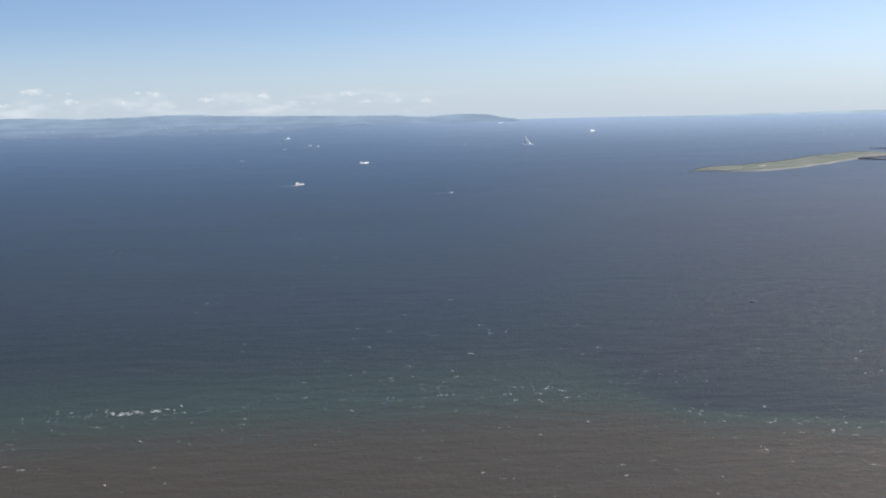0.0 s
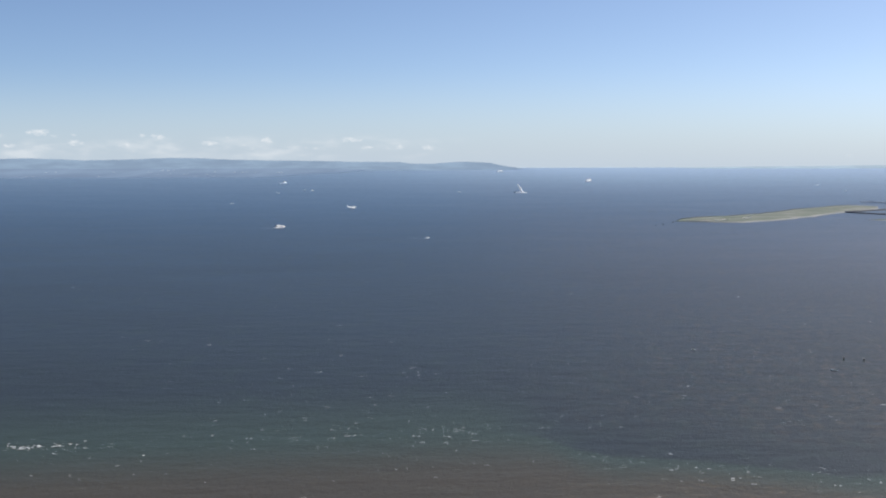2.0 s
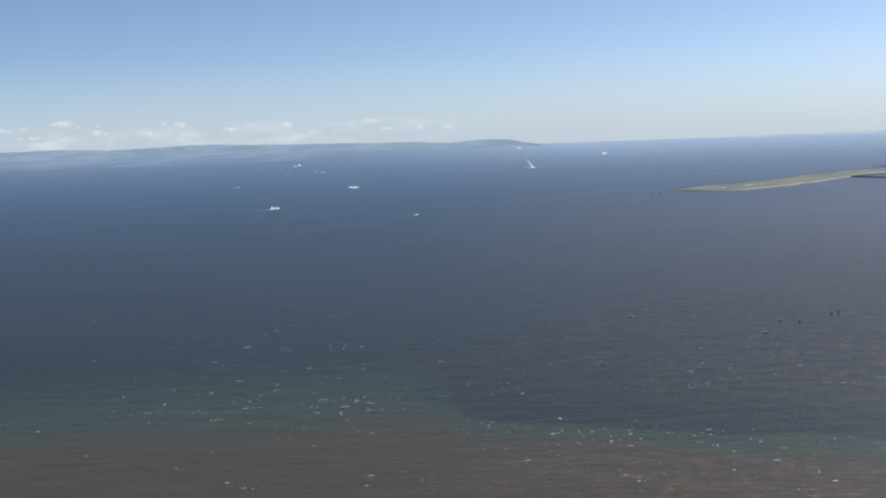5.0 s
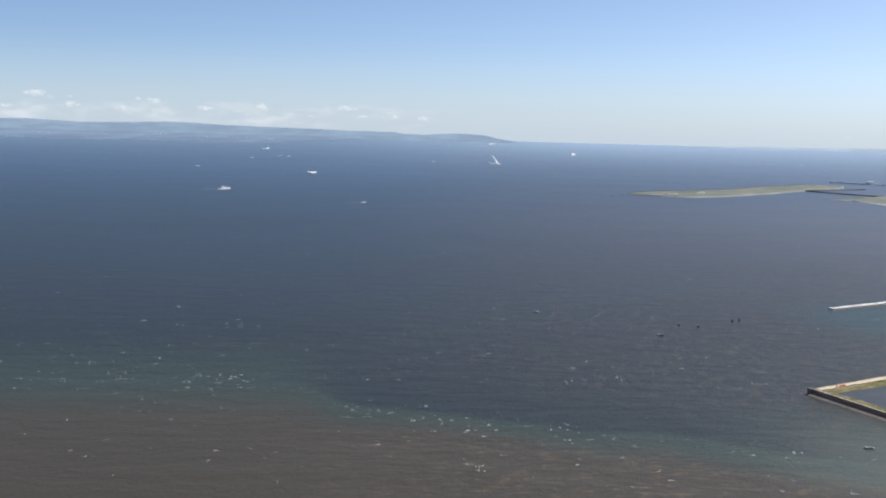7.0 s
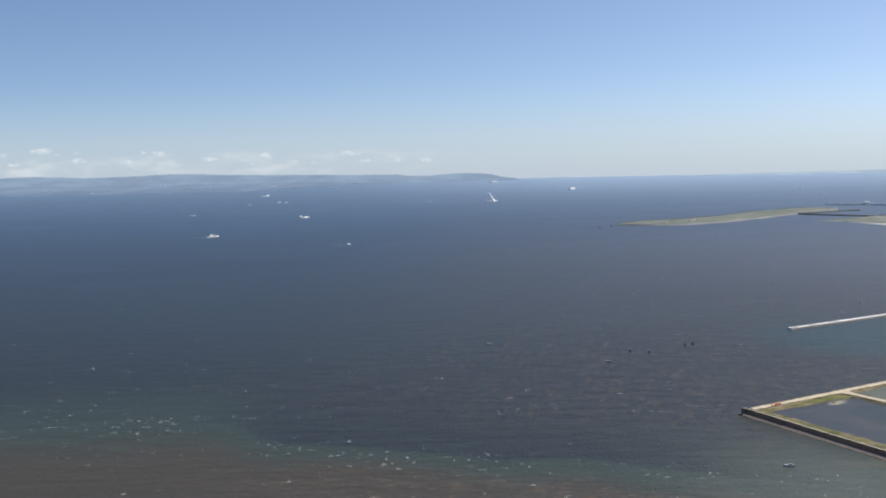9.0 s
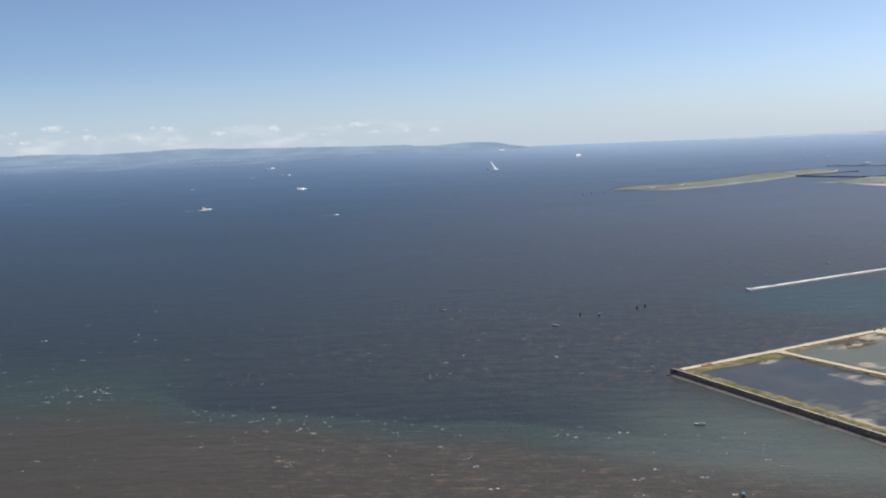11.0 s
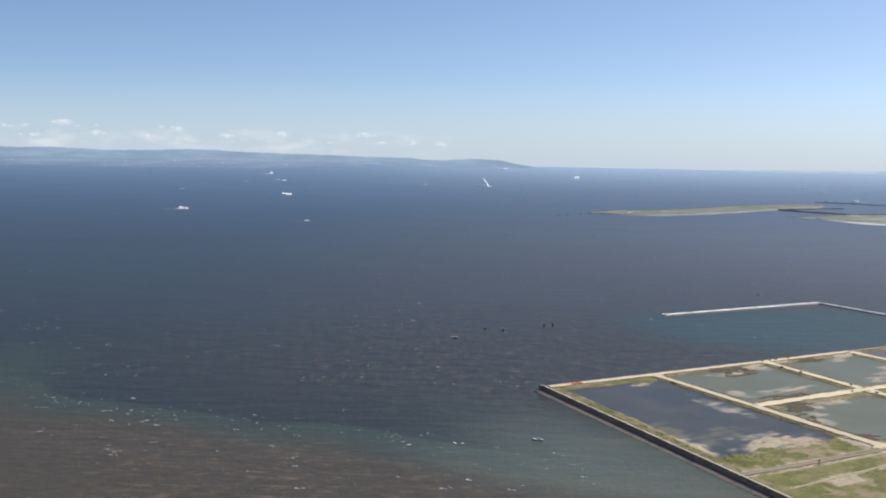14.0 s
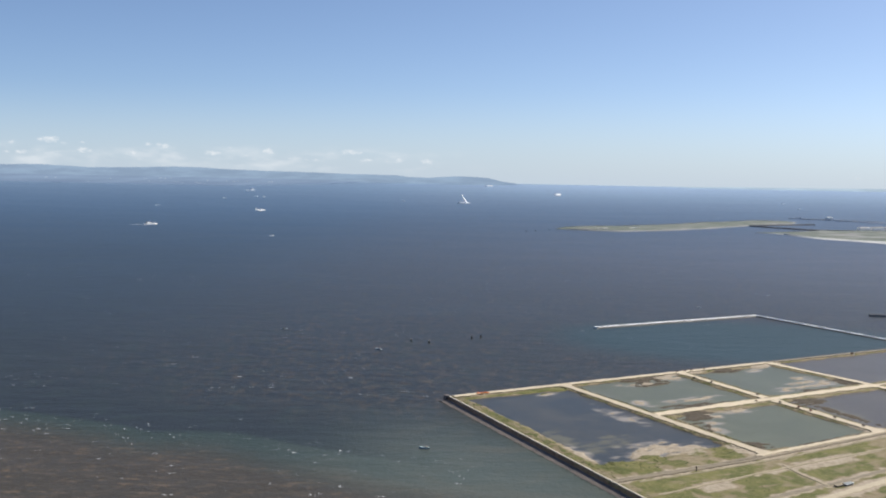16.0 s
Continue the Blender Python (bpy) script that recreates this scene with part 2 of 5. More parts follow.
def island_material():
    """Rough grass with tan dry patches and bare pale sand, in long drifts, all greyed by haze put into the colours."""
    m = bpy.data.materials.new("island_grass")
    m.use_nodes = True
    t = Nodes(m.node_tree)
    where = t.add("ShaderNodeNewGeometry").outputs["Position"]
    sep = t.add("ShaderNodeSeparateXYZ")
    t.l.new(where, sep.inputs[0])
    drift, wide = t.noise(t.stretch(where, .5, 1.0, 1, -.6), .03, 5, .65, .4), t.noise(where, .009, 4, .6)
    colour = t.mix(t.step(drift, .38, .62), (.132, .16, .135), (.195, .208, .188))
    bare = t.math("ADD", t.math("ADD", t.math("MULTIPLY", drift, .5), t.math("MULTIPLY", wide, .5)), t.step(sep.outputs[0], 900.0, 1300.0, 0.0, .05))
    colour = t.mix(t.step(bare, .5, .64), colour, (.3, .3, .3))
    p = t.add("ShaderNodeBsdfPrincipled")
    t.put(p.inputs["Base Color"], colour)
    p.inputs["Roughness"].default_value, p.inputs["Specular IOR Level"].default_value = .95, .15
    b = t.add("ShaderNodeBump")
    b.inputs["Strength"].default_value, b.inputs["Distance"].default_value = .4, .4
    t.l.new(drift, b.inputs["Height"])
    t.l.new(b.outputs[0], p.inputs["Normal"])
    t.l.new(p.outputs[0], t.add("ShaderNodeOutputMaterial").inputs[0])
    return m


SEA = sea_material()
POND_DARK = pond_material("dark_pond_water", (.047, .054, .058), (.07, .071, .066))
POND_GREEN = pond_material("green_pond_water", (.118, .126, .085), (.138, .145, .098))
POND_GREY = pond_material("grey_pond_water", (.105, .094, .08), (.12, .108, .09))
GROUND = cover_material()
ROAD = surface("sandy_track", (.57, .495, .365), (.46, .39, .28), .9, 3.0, .25, .4)
FIELD_TRACK = surface("dull_field_track", (.36, .31, .21), (.27, .23, .15), .9, 3.0, .25, .4)
GREY_ROAD = surface("grey_gravel_road", (.27, .23, .16), (.19, .16, .115), .9, 3.0, .3, .3)
CONCRETE = surface("pale_concrete", (.42, .385, .32), (.31, .285, .24), .85, 4.0, .4, .3)
WHITE_CONCRETE = surface("bright_concrete", (.72, .71, .68), (.58, .57, .54), .8, 3.0, .3, .3)
DARK_PILE = surface("weathered_sheet_pile", (.36, .2, .108), (.22, .125, .07), .75, 5.0, .5, .4)
CAPPING = surface("mossy_capping_concrete", (.58, .53, .43), (.4, .35, .27), .85, 4.0, .4, .3)
APRON = surface("wet_stone_apron", (.2, .165, .145), (.115, .098, .088), .8, 4.0, .5, .5)
ROCK_AND_SHADE = surface("wet_rock_and_shade", (.06, .055, .05), (.035, .032, .03), .7, 6.0, 1.0, .5)
FOAM = surface("sea_foam", (.92, .93, .92), (.75, .77, .77), .7, 3.0, .6, .2)
WAKE = surface("wake_water", (.55, .59, .62), (.22, .27, .33), .6, 1.2, .25, .2, spread=.3)
WHITE_PAINT = surface("white_paint", (.90, .90, .89), (.82, .82, .81), .45, 3.0, .4, .05)
HULL_DARK = surface("dark_hull_paint", (.04, .05, .07), (.03, .03, .04), .5, 2.0, .3, .1)
HULL_TEAL = surface("teal_hull_paint", (.5, .6, .6), (.38, .48, .48), .5, 4.0, .6, .1)
HULL_PALE = surface("pale_blue_grey_hull_paint", (.5, .57, .6), (.4, .46, .49), .5, 4.0, .6, .1)
HULL_BLUE = surface("blue_hull_paint", (.06, .15, .28), (.04, .10, .2), .5, 4.0, .6, .1)
RED_PAINT = surface("faded_red_paint", (.30, .09, .05), (.2, .06, .04), .6, 4.0, .6, .1)
ORANGE = surface("orange_net", (.75, .22, .06), (.55, .16, .05), .8, 4.0, .8, .3)
GLASS_DARK = surface("dark_window_band", (.02, .025, .03), (.015, .018, .022), .2, 2.0, .3, 0.0)
METAL = surface("grey_engine_metal", (.45, .46, .48), (.35, .36, .38), .35, 3.0, .4, .05, metal=.7)
TIMBER = surface("dark_tarred_timber", (.07, .06, .05), (.04, .034, .028), .85, 6.0, .8, .4)
BLUE_ROOF = surface("pale_blue_roof_sheet", (.62, .66, .68), (.52, .56, .58), .5, 3.0, .4, .1)
LEAF = surface("shrub_leaves", (.085, .1, .035), (.05, .065, .024), .85, 3.0, .3, .2)
DRY_LEAF = surface("dry_grass_leaves", (.15, .135, .055), (.09, .09, .03), .9, 3.0, .3, .2)
ISLAND_GRASS = island_material()
ISLAND_SAND = surface("island_sand", (.25, .255, .25), (.15, .165, .165), .9, .1, .015, .3, depth=.2)
BRIGHT_SAND = surface("bright_dry_sand", (.58, .58, .56), (.4, .41, .4), .9, .1, .015, .3, depth=.2)
BREAKWATER = surface("weathered_breakwater_concrete", (.86, .86, .85), (.74, .74, .73), .85, 1.5, .2, .3)
PIER_DARK = surface("dark_pier_stone", (.13, .135, .145), (.10, .105, .115), .85, .3, .05, .3, depth=.2)


def backdrop_material(name, air, land, foot=None, high=0.0, fade=None):
    """Land seen through miles of sea air, which is added as the land's own glow: dark woods under bright air, the foot
    deeper in the blue haze over the water.
    """
    m = bpy.data.materials.new(name)
    m.use_nodes = True
    t = Nodes(m.node_tree)
    where = t.add("ShaderNodeNewGeometry").outputs["Position"]
    sep = t.add("ShaderNodeSeparateXYZ")
    t.l.new(where, sep.inputs[0])
    patches = t.noise(t.stretch(where, 1, .3, 8), .006, 6, .62)
    p = t.add("ShaderNodeBsdfDiffuse")
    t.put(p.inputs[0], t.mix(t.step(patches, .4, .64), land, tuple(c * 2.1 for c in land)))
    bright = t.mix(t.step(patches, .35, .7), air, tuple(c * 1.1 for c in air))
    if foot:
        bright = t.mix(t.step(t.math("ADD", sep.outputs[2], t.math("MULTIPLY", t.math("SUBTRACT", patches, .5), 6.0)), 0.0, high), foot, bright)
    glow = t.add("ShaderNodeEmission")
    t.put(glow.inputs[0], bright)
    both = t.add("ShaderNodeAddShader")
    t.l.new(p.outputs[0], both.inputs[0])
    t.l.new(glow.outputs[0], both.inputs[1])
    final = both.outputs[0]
    # the headland's end turns clear along x, standing in for haze
    if fade:
        mixer = t.add("ShaderNodeMixShader")
        t.put(mixer.inputs[0], t.step(sep.outputs[0], *fade))
        t.l.new(t.add("ShaderNodeBsdfTransparent").outputs[0], mixer.inputs[1])
        t.l.new(final, mixer.inputs[2])
        final = mixer.outputs[0]
    t.l.new(final, t.add("ShaderNodeOutputMaterial").inputs[0])
    return m


HILLS = backdrop_material("haze_glow_wooded_hills", (.178, .24, .338), (.022, .030, .030), fade=(560.0, 460.0))
PLAIN = backdrop_material("haze_glow_coast_plain", (.172, .232, .332), (.008, .011, .012), (.142, .196, .296), 5.0)
FAR_SHORE = backdrop_material("haze_glow_far_shore", (.3, .375, .455), (.022, .028, .028))
TOWN_HAZE = backdrop_material("haze_glow_pale_buildings", (.2, .255, .33), (.1, .1, .1))
TOWN = surface("distant_pale_buildings", (.62, .66, .72), (.5, .55, .61), .8, .05, .01, .1)
DUSTY = surface("dusty_truck_paint", (.3, .22, .16), (.2, .15, .11), .6, 4.0, .6, .1)


# ---------------------------------------------------------------- builders
def part(name, bm, material, parent=None, label=""):
    me = bpy.data.meshes.new(name)
    bm.normal_update()
    bm.to_mesh(me)
    bm.free()
    me.materials.append(material)
    ob = new(name, me)
    if parent:
        ob.parent = parent
    if label:
        ob["label"] = label
    return ob


def from_lists(name, verts, faces, material, parent=None):
    me = bpy.data.meshes.new(name)
    me.from_pydata(verts, [], faces)
    me.materials.append(material)
    me.update()
    ob = new(name, me)
    if parent:
        ob.parent = parent
    return ob


def box(bm, x, y, z, sx, sy, sz, turn=0.0, taper=1.0, bevel=0.0):
    """A box on its base centre, narrowed to taper at the top, with worn edges."""
    made = bmesh.ops.create_cube(bm, size=1.0)["verts"]
    for v in made:
        k = taper if v.co.z > 0 else 1.0
        v.co = Vector((v.co.x * sx * k, v.co.y * sy * k, (v.co.z + .5) * sz))
    if bevel:
        edges = list({e for v in made for e in v.link_edges})
        made = [v for v in bmesh.ops.bevel(bm, geom=edges, offset=bevel, segments=1, affect="EDGES")["verts"]]
        made = list({v for v in made})
    bmesh.ops.transform(bm, verts=made, matrix=pose(x, y, z, 0, 0, math.degrees(turn)))
    return made


def tube(bm, p, q, r0, r1=None, sides=10):
    p, q = Vector(p), Vector(q)
    made = bmesh.ops.create_cone(bm, cap_ends=True, segments=sides, radius1=r0, radius2=r0 if r1 is None else r1, depth=(q - p).length)["verts"]
    m = Matrix.Translation((p + q) / 2) @ (q - p).to_track_quat("Z", "Y").to_matrix().to_4x4()
    bmesh.ops.transform(bm, verts=made, matrix=m)
    return made


def loft(bm, rings):
    """Skin through rings of equal length, capped at both ends."""
    rows = [[bm.verts.new(p) for p in ring] for ring in rings]
    n = len(rows[0])
    for a, b in zip(rows, rows[1:]):
        for i in range(n):
            bm.faces.new((a[i], a[(i + 1) % n], b[(i + 1) % n], b[i]))
    bm.faces.new(rows[0][::-1])
    bm.faces.new(rows[-1])
    bmesh.ops.recalc_face_normals(bm, faces=bm.faces)


def thing(name, x, y, z, turn=0.0, label="", category="", group="", kind="", unit=1.0):
    """An Empty that holds the parts of a thing; unit: metres to one unit of the parts' drawing."""
    ob = new(name)
    ob.matrix_basis = pose(x, y, z, 0, 0, turn) @ Matrix.Scale(unit, 4)
    ob.empty_display_size = .5
    return tagged(ob, label, category, group, kind)


def wavy(x, y, scale):
    return noise.fractal(Vector((x * scale, y * scale, 3.7)), .9, 2.0, 4)


# ---------------------------------------------------------------- sea
def build_sea():
    bm = bmesh.new()
    ys = [-2000, -300, 0, 200, 400, 600, 900, 1400, 2200, 3200, 4200, 4880]
    xs = [-6000, -3500, -1500, -600, -250, 0, 250, 600, 1500, 3500, 6500]
    grid = [[bm.verts.new((x, y, 0)) for x in xs] for y in ys]
    for a, b in zip(grid, grid[1:]):
        for i in range(len(xs) - 1):
            bm.faces.new((a[i], a[i + 1], b[i + 1], b[i]))
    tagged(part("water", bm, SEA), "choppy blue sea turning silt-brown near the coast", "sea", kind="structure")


build_sea()


def front_y(x):
    return float(np.interp(x, *zip(*FRONT)))


def build_foam():
    """White flecks of broken wave crests, thickest along the front of the silty water."""
    rng = random.Random(5)
    verts, faces = [], []

    def fleck(x, y, size, stretch):
        turn = rng.uniform(-.25, .25)
        n, base = rng.randint(5, 7), len(verts)
        for i in range(n):
            a = 2 * math.pi * i / n
            r = size * rng.uniform(.5, 1.1)
            lx, ly = r * stretch * math.cos(a), r * math.sin(a)
            verts.append((x + lx * math.cos(turn) - ly * math.sin(turn), y + lx * math.sin(turn) + ly * math.cos(turn), .01))
        verts.append((x, y, .05 + size * .25))
        for i in range(n):
            faces.append((base + i, base + (i + 1) % n, base + n))

    def clump(x, y, size):
        for _ in range(rng.choice((1, 1, 2, 3, 4))):
            fleck(x + rng.gauss(0, size * 3.5), y + rng.gauss(0, size * 1.2), size * rng.uniform(.35, 1.0), rng.uniform(1.5, 3.2))

    for _ in range(820):  # along the front and in the silty water
        x = rng.uniform(-430, 400)
        y = front_y(x) + rng.choice((rng.gauss(-4, 10), rng.uniform(-200, 0), rng.uniform(-80, 0)))
        if y > 290:
            clump(x, y, .12 + .32 * rng.random() ** 2.5)
    for x, y, n in ((-145, 519, 26), (77, 542, 9), (148, 486, 7), (185, 476, 7), (-8, 532, 4), (134, 474, 4), (232, 466, 5), (81, 521, 8), (379, 532, 3), (385, 618, 3), (381, 577, 2), (439, 661, 2)):
        for _ in range(n):
            clump(x + rng.gauss(0, 16 if n > 3 else 2.5), y + rng.gauss(0, 2.5), rng.uniform(.14, .4) * (1.6 if x < -90 else 1.0))
    for _ in range(850):  # open water
        y = 545 + 650 * rng.random() ** 1.6
        x = rng.uniform(-.46, .5) * y + 190
        if x > 375 and y < 700:
            continue
        clump(x, y, .15 + .27 * rng.random() ** 2)
    tagged(from_lists("foam", verts, faces, FOAM), "scattered white flecks of foam on the sea", "foam", kind="stuff")


build_foam()

# ---------------------------------------------------------------- reclaimed land: a runs along the outer dike, b along the sea wall
# its grid is not quite square: it closes up a little along b to fit the camera's view
TURN, LAND_Z, POND_Z = 30.5, 1.25, .95


def at(a, b):
    """The place of a chart point."""
    w = 1 + .000135 * a - .000424 * b
    return (381.41 + 1.5936 * a + .6649 * b) / w, (536.56 + 1.0023 * a - 1.9927 * b) / w



def bund1(b):
    return 40.0 + .11 * b


def bund2(b):
    return 87.0 + .05 * b


def bund3(b):
    return 128.0 + (.17 * b if b < 40 else 6.8)


# water basins: left, right edge (functions of b), near and far edge, and water material
BASINS = [
    (lambda b: 4.5 + .048 * b, lambda b: bund1(b) - 2.4, 5.0, 67.0, POND_DARK),
    (lambda b: bund1(b) + 2.6, lambda b: bund2(b) - 3.0, 3.0, 35.6, POND_GREEN),
    (lambda b: bund2(b) + 3.2, lambda b: bund3(b) - 2.6, 4.5, 35.4, POND_GREEN),
    (lambda b: bund1(b) + 3.6, lambda b: bund2(b) - 2.6, 42.8, 72.8, POND_GREEN),
    (lambda b: bund3(b) + 2.6, lambda b: 216.0, 2.8, 35.5, POND_GREY),
    (lambda b: bund2(b) + 3.4, lambda b: bund3(b) - 2.6, 42.6, 71.5, POND_GREY),
    (lambda b: bund3(b) + 2.6, lambda b: 216.0, 42.6, 71.5, POND_GREY),
]
# shoals and flats in the basins: a, b, half lengths, height over the water, cover (s: sand, m: mud, g: grass)
SHOALS = [
    (26, 61, 9, 3.4, .3, "s"), (33, 65.5, 8.5, 5, .3, "s"), (20, 64.5, 5.5, 4, .3, "s"), (8.5, 44, 4.5, 4.5, -.2, "y"), (9.5, 49, 3.2, 4, -.2, "y"), (12, 55.5, 4, 4, -.2, "y"), (20, 53, 6, 3, -.2, "y"),
    (35.4, 32, 1.9, 8, .03, "s"), (37.2, 40.5, 2, 3.4, .06, "s"), (12, 70, 8, 5.0, .5, "g"), (40, 71, 6, 3.6, .45, "g"), (7, 58.5, 1.5, 8, .22, "s"), (30.5, 7.6, 3.2, 1.2, .2, "s"), (28, 4.5, 12, 3.0, .35, "g"),
    (68, 6, 12.5, 6, .3, "m"), (60.5, 7.2, 3.8, 2.4, .3, "s"), (66.5, 9.4, 2.6, 1.2, .25, "s"), (79, 5.5, 4.5, 3.2, .25, "s"), (68, 29.4, 11, 1.7, .2, "s"), (63, 34.2, 14, 3.0, .12, "m"), (50, 26.8, 1.4, 2.8, .08, "s"),
    (107, 4.8, 8.5, 2.9, .35, "m"), (113, 7.6, 4.5, 1.0, .1, "s"), (122, 4, 6, 2.2, .3, "s"), (119.5, 21.5, 4.5, 2.0, .2, "s"), (117, 27, 10, 1.7, .2, "s"), (124, 30, 5, 1.6, .2, "s"), (105, 31, 4.5, 2.0, .2, "s"), (112, 31.2, 7, 1.5, .2, "s"),
    (113, 34.4, 12, 2.4, .1, "m"), (130, 30, 4.5, 6, .1, "m"),
    (57, 44.5, 7.5, 4.6, .2, "m"), (51.5, 50, 3.4, 8, .16, "m"), (61, 46, 1.8, 3.6, .12, "s"), (55.5, 50.2, 2.6, 1.8, .12, "s"), (52.5, 55.6, 1.8, 3.2, .1, "s"), (68, 43.8, 8, 1.6, .14, "s"), (51.5, 69.5, 5, 4, .2, "m"), (98, 45, 7, 3.4, .2, "m"), (74, 74.5, 18, 2, .2, "m"), (97, 58, 2, 14, .12, "m"),
]
# trampled shoulders: from, to, half width
TRACKS = [
    ((2, 76.4), (40, 77.4), 1.4), ((40, 77.4), (92, 75.4), 1.6), ((92, 75.4), (218, 74.0), 1.5), ((46, 70), (49, 77), 3.0), ((90, 69), (92, 76), 3.2),
    ((8, 86.2), (81, 83.9), .3), ((45.9, 82.8), (44.6, 96.6), .5), ((25, 96.6), (66, 94.6), 1.0), ((36, 101.4), (60, 99), 1.6), ((60, 99), (120, 96), 1.6), ((81, 1.5), (93, 1.5), 2.6), ((123, 2), (131, 2), 2.4),
]
# bare plots and fields beyond the road: a, b, half lengths, cover
PLOTS = [
    (57.5, 85, 10.5, 2.8, "s"), (22, 86.8, 5.2, 2.8, "s"), (32, 88, 6.6, 3.4, "g"), (24, 80.4, 22, 2.4, "g"), (64, 79.9, 17, 1.9, "g"), (10, 88.4, 5, 3.2, "g"), (62, 92, 12, 2.4, "g"),
    (33, 99, 12, 3, "g"), (70, 101, 14, 3, "s"), (90, 90, 12, 4, "g"), (100, 100, 14, 5, "g"), (14, 101, 7, 4, "g"), (50, 108, 16, 4, "g"), (4, 94, 4, 9, "g"), (110, 84, 14, 3, "s"),
]


def ground_at(a, b):
    """Height and cover (grass, sand, mud) of the reclaimed ground."""
    n1, n2, n3 = wavy(a, b, .16), wavy(a * .6 + 60, b - 20, .6), wavy(a * .5, b + 40, 1.5)
    z, g, s, m = LAND_Z + .05 * n2, .0, .15, .0
    ragged = 1.1 * n1 + .5 * n2
    for lo, hi, b0, b1, _ in BASINS:
        d = min(a - lo(b), hi(b) - a, b - b0, b1 - b) + ragged
        if d > -4:
            k = min(max((d + .9) / 2.4, 0.0), 1.0)
            k = k * k * (3 - 2 * k)
            z = z * (1 - k) + (POND_Z - .35) * k
            if d < .9:
                g = max(g, .55 + .35 * n2 - .12 * abs(d + .8))
                m = max(m, k)
    n4 = wavy(a * .35 + .2 * b, b * 1.5, .42)  # wind-drawn streaks
    for sa, sb, ra, rb, h, kind in SHOALS:
        d = 1 - ((a - sa) / ra) ** 2 - ((b - sb) / rb) ** 2 + .6 * n1 + .5 * n2 + 1.0 * n4
        if d > 0:
            z = max(z, POND_Z - .3 + min(1.0, d * 1.1) * (h + .3))
            k = min(1.0, d * 2)
            if kind == "s":
                s, g = max(s, k * .9), g * (1 - k)
            elif kind == "y":
                m, g, s = max(m, .5 * k), max(g * (1 - k), (.45 + .5 * n3) * k), s * (1 - .5 * k)
            elif kind == "m":
                m, g = max(m, k), g * (1 - k)
            else:
                g = max(g, k)
    if b > 76.5 or a < 5:
        g = max(g, .66 + .4 * n1 + .25 * n2)
    elif b > 66 and a < 43:
        g = max(g, .5 + .55 * n1 + .35 * n2)
    if b > 76.5:
        for pa, pb, ra, rb, kind in PLOTS:
            d = 1 - max(abs(a - pa) / ra, abs(b - pb) / rb) + .22 * n2
            if d > 0:
                k = min(1.0, d * 5)
                if kind == "s":
                    s, g = max(s, .68 * k), g * (1 - k)
                else:
                    g = max(g * (1 - k), (.72 + .45 * n1 + .3 * n4) * k)
    if a < 5.5 and b < 74:
        g = max(.5 * g, .56 + .45 * n2)
        m = max(m, .2)
    wet = 1 - min(1.0, max(0.0, (z - POND_Z - .03) / .12))
    if wet > 0:  # damp dark margins at the waterline
        m, s, g = max(m, wet * (1 - .8 * s)), s * (1 - .3 * wet), g * (1 - .5 * wet)
    for (a0, b0), (a1, b1), w in TRACKS:  # trampled sand along the tracks
        da, db = a1 - a0, b1 - b0
        k = min(1.0, max(0.0, ((a - a0) * da + (b - b0) * db) / (da * da + db * db)))
        d = math.hypot(a - a0 - k * da, b - b0 - k * db) - w + .9 * n2 + .5 * n1
        if d < .8:
            q = min(1.0, (.8 - d) / 1.2)
            s, g = max(s, .95 * q), g * (1 - .8 * q)
    return z, max(0, min(1, g)), max(0, min(1, s)), max(0, min(1, m))


def build_land():
    step_a, step_b = .56, .56
    na, nb = int(222 / step_a), int(132 / step_b)
    verts, cover, faces = [], [], []
    for j in range(nb + 1):
        for i in range(na + 1):
            a, b = i * step_a, j * step_b
            z, g, s, m = ground_at(a, b)
            lean = (1 - min(a, 6.0) / 6.0) * (.2 + .03 * b)
            verts.append((*at(a + lean, b), z * UNIT))
            cover.append((g, s, m, 1.0))
    w = na + 1
    for j in range(nb):
        for i in range(na):
            k = j * w + i
            faces.append((k, k + w, k + w + 1, k + 1))
    # sides down below the sea
    rim = [i for i in range(w)] + [j * w + na for j in range(1, nb + 1)] + [nb * w + i for i in range(na - 1, -1, -1)] + [j * w for j in range(nb - 1, 0, -1)]
    base = len(verts)
    for k in rim:
        x, y, z = verts[k]
        verts.append((x, y, -1.2))
        cover.append((0, 0, .6, 1))
    for i in range(len(rim)):
        j = (i + 1) % len(rim)
        faces.append((rim[i], rim[j], base + j, base + i))
    ob = from_lists("ground", verts, faces, GROUND)
    layer = ob.data.color_attributes.new("cover", "FLOAT_COLOR", "POINT")
    layer.data.foreach_set("color", np.array(cover, dtype=np.float32).ravel())
    ob.data.shade_smooth()
    tagged(ob, "flat reclaimed ground with grass, bare sand and mud", "ground", kind="structure")


build_land()


def shallows(a, b):
    """How far sand and weed show through the water round the shoals."""
    n1, n2, n4 = wavy(a, b, .16), wavy(a * .6 + 60, b - 20, .6), wavy(a * .35 + .2 * b, b * 1.5, .42)
    sand = weed = 0.0
    for sa, sb, ra, rb, h, kind in SHOALS:
        d = .62 - ((a - sa) / (ra + 1.6)) ** 2 - ((b - sb) / (rb + 1.3)) ** 2 + .6 * n1 + .5 * n2 + 1.0 * n4
        if d > -.5:
            if kind == "s":
                sand = max(sand, d + .5)
            else:
                weed = max(weed, d + .5)
    return min(1.0, sand * .8), min(1.0, weed * .8)


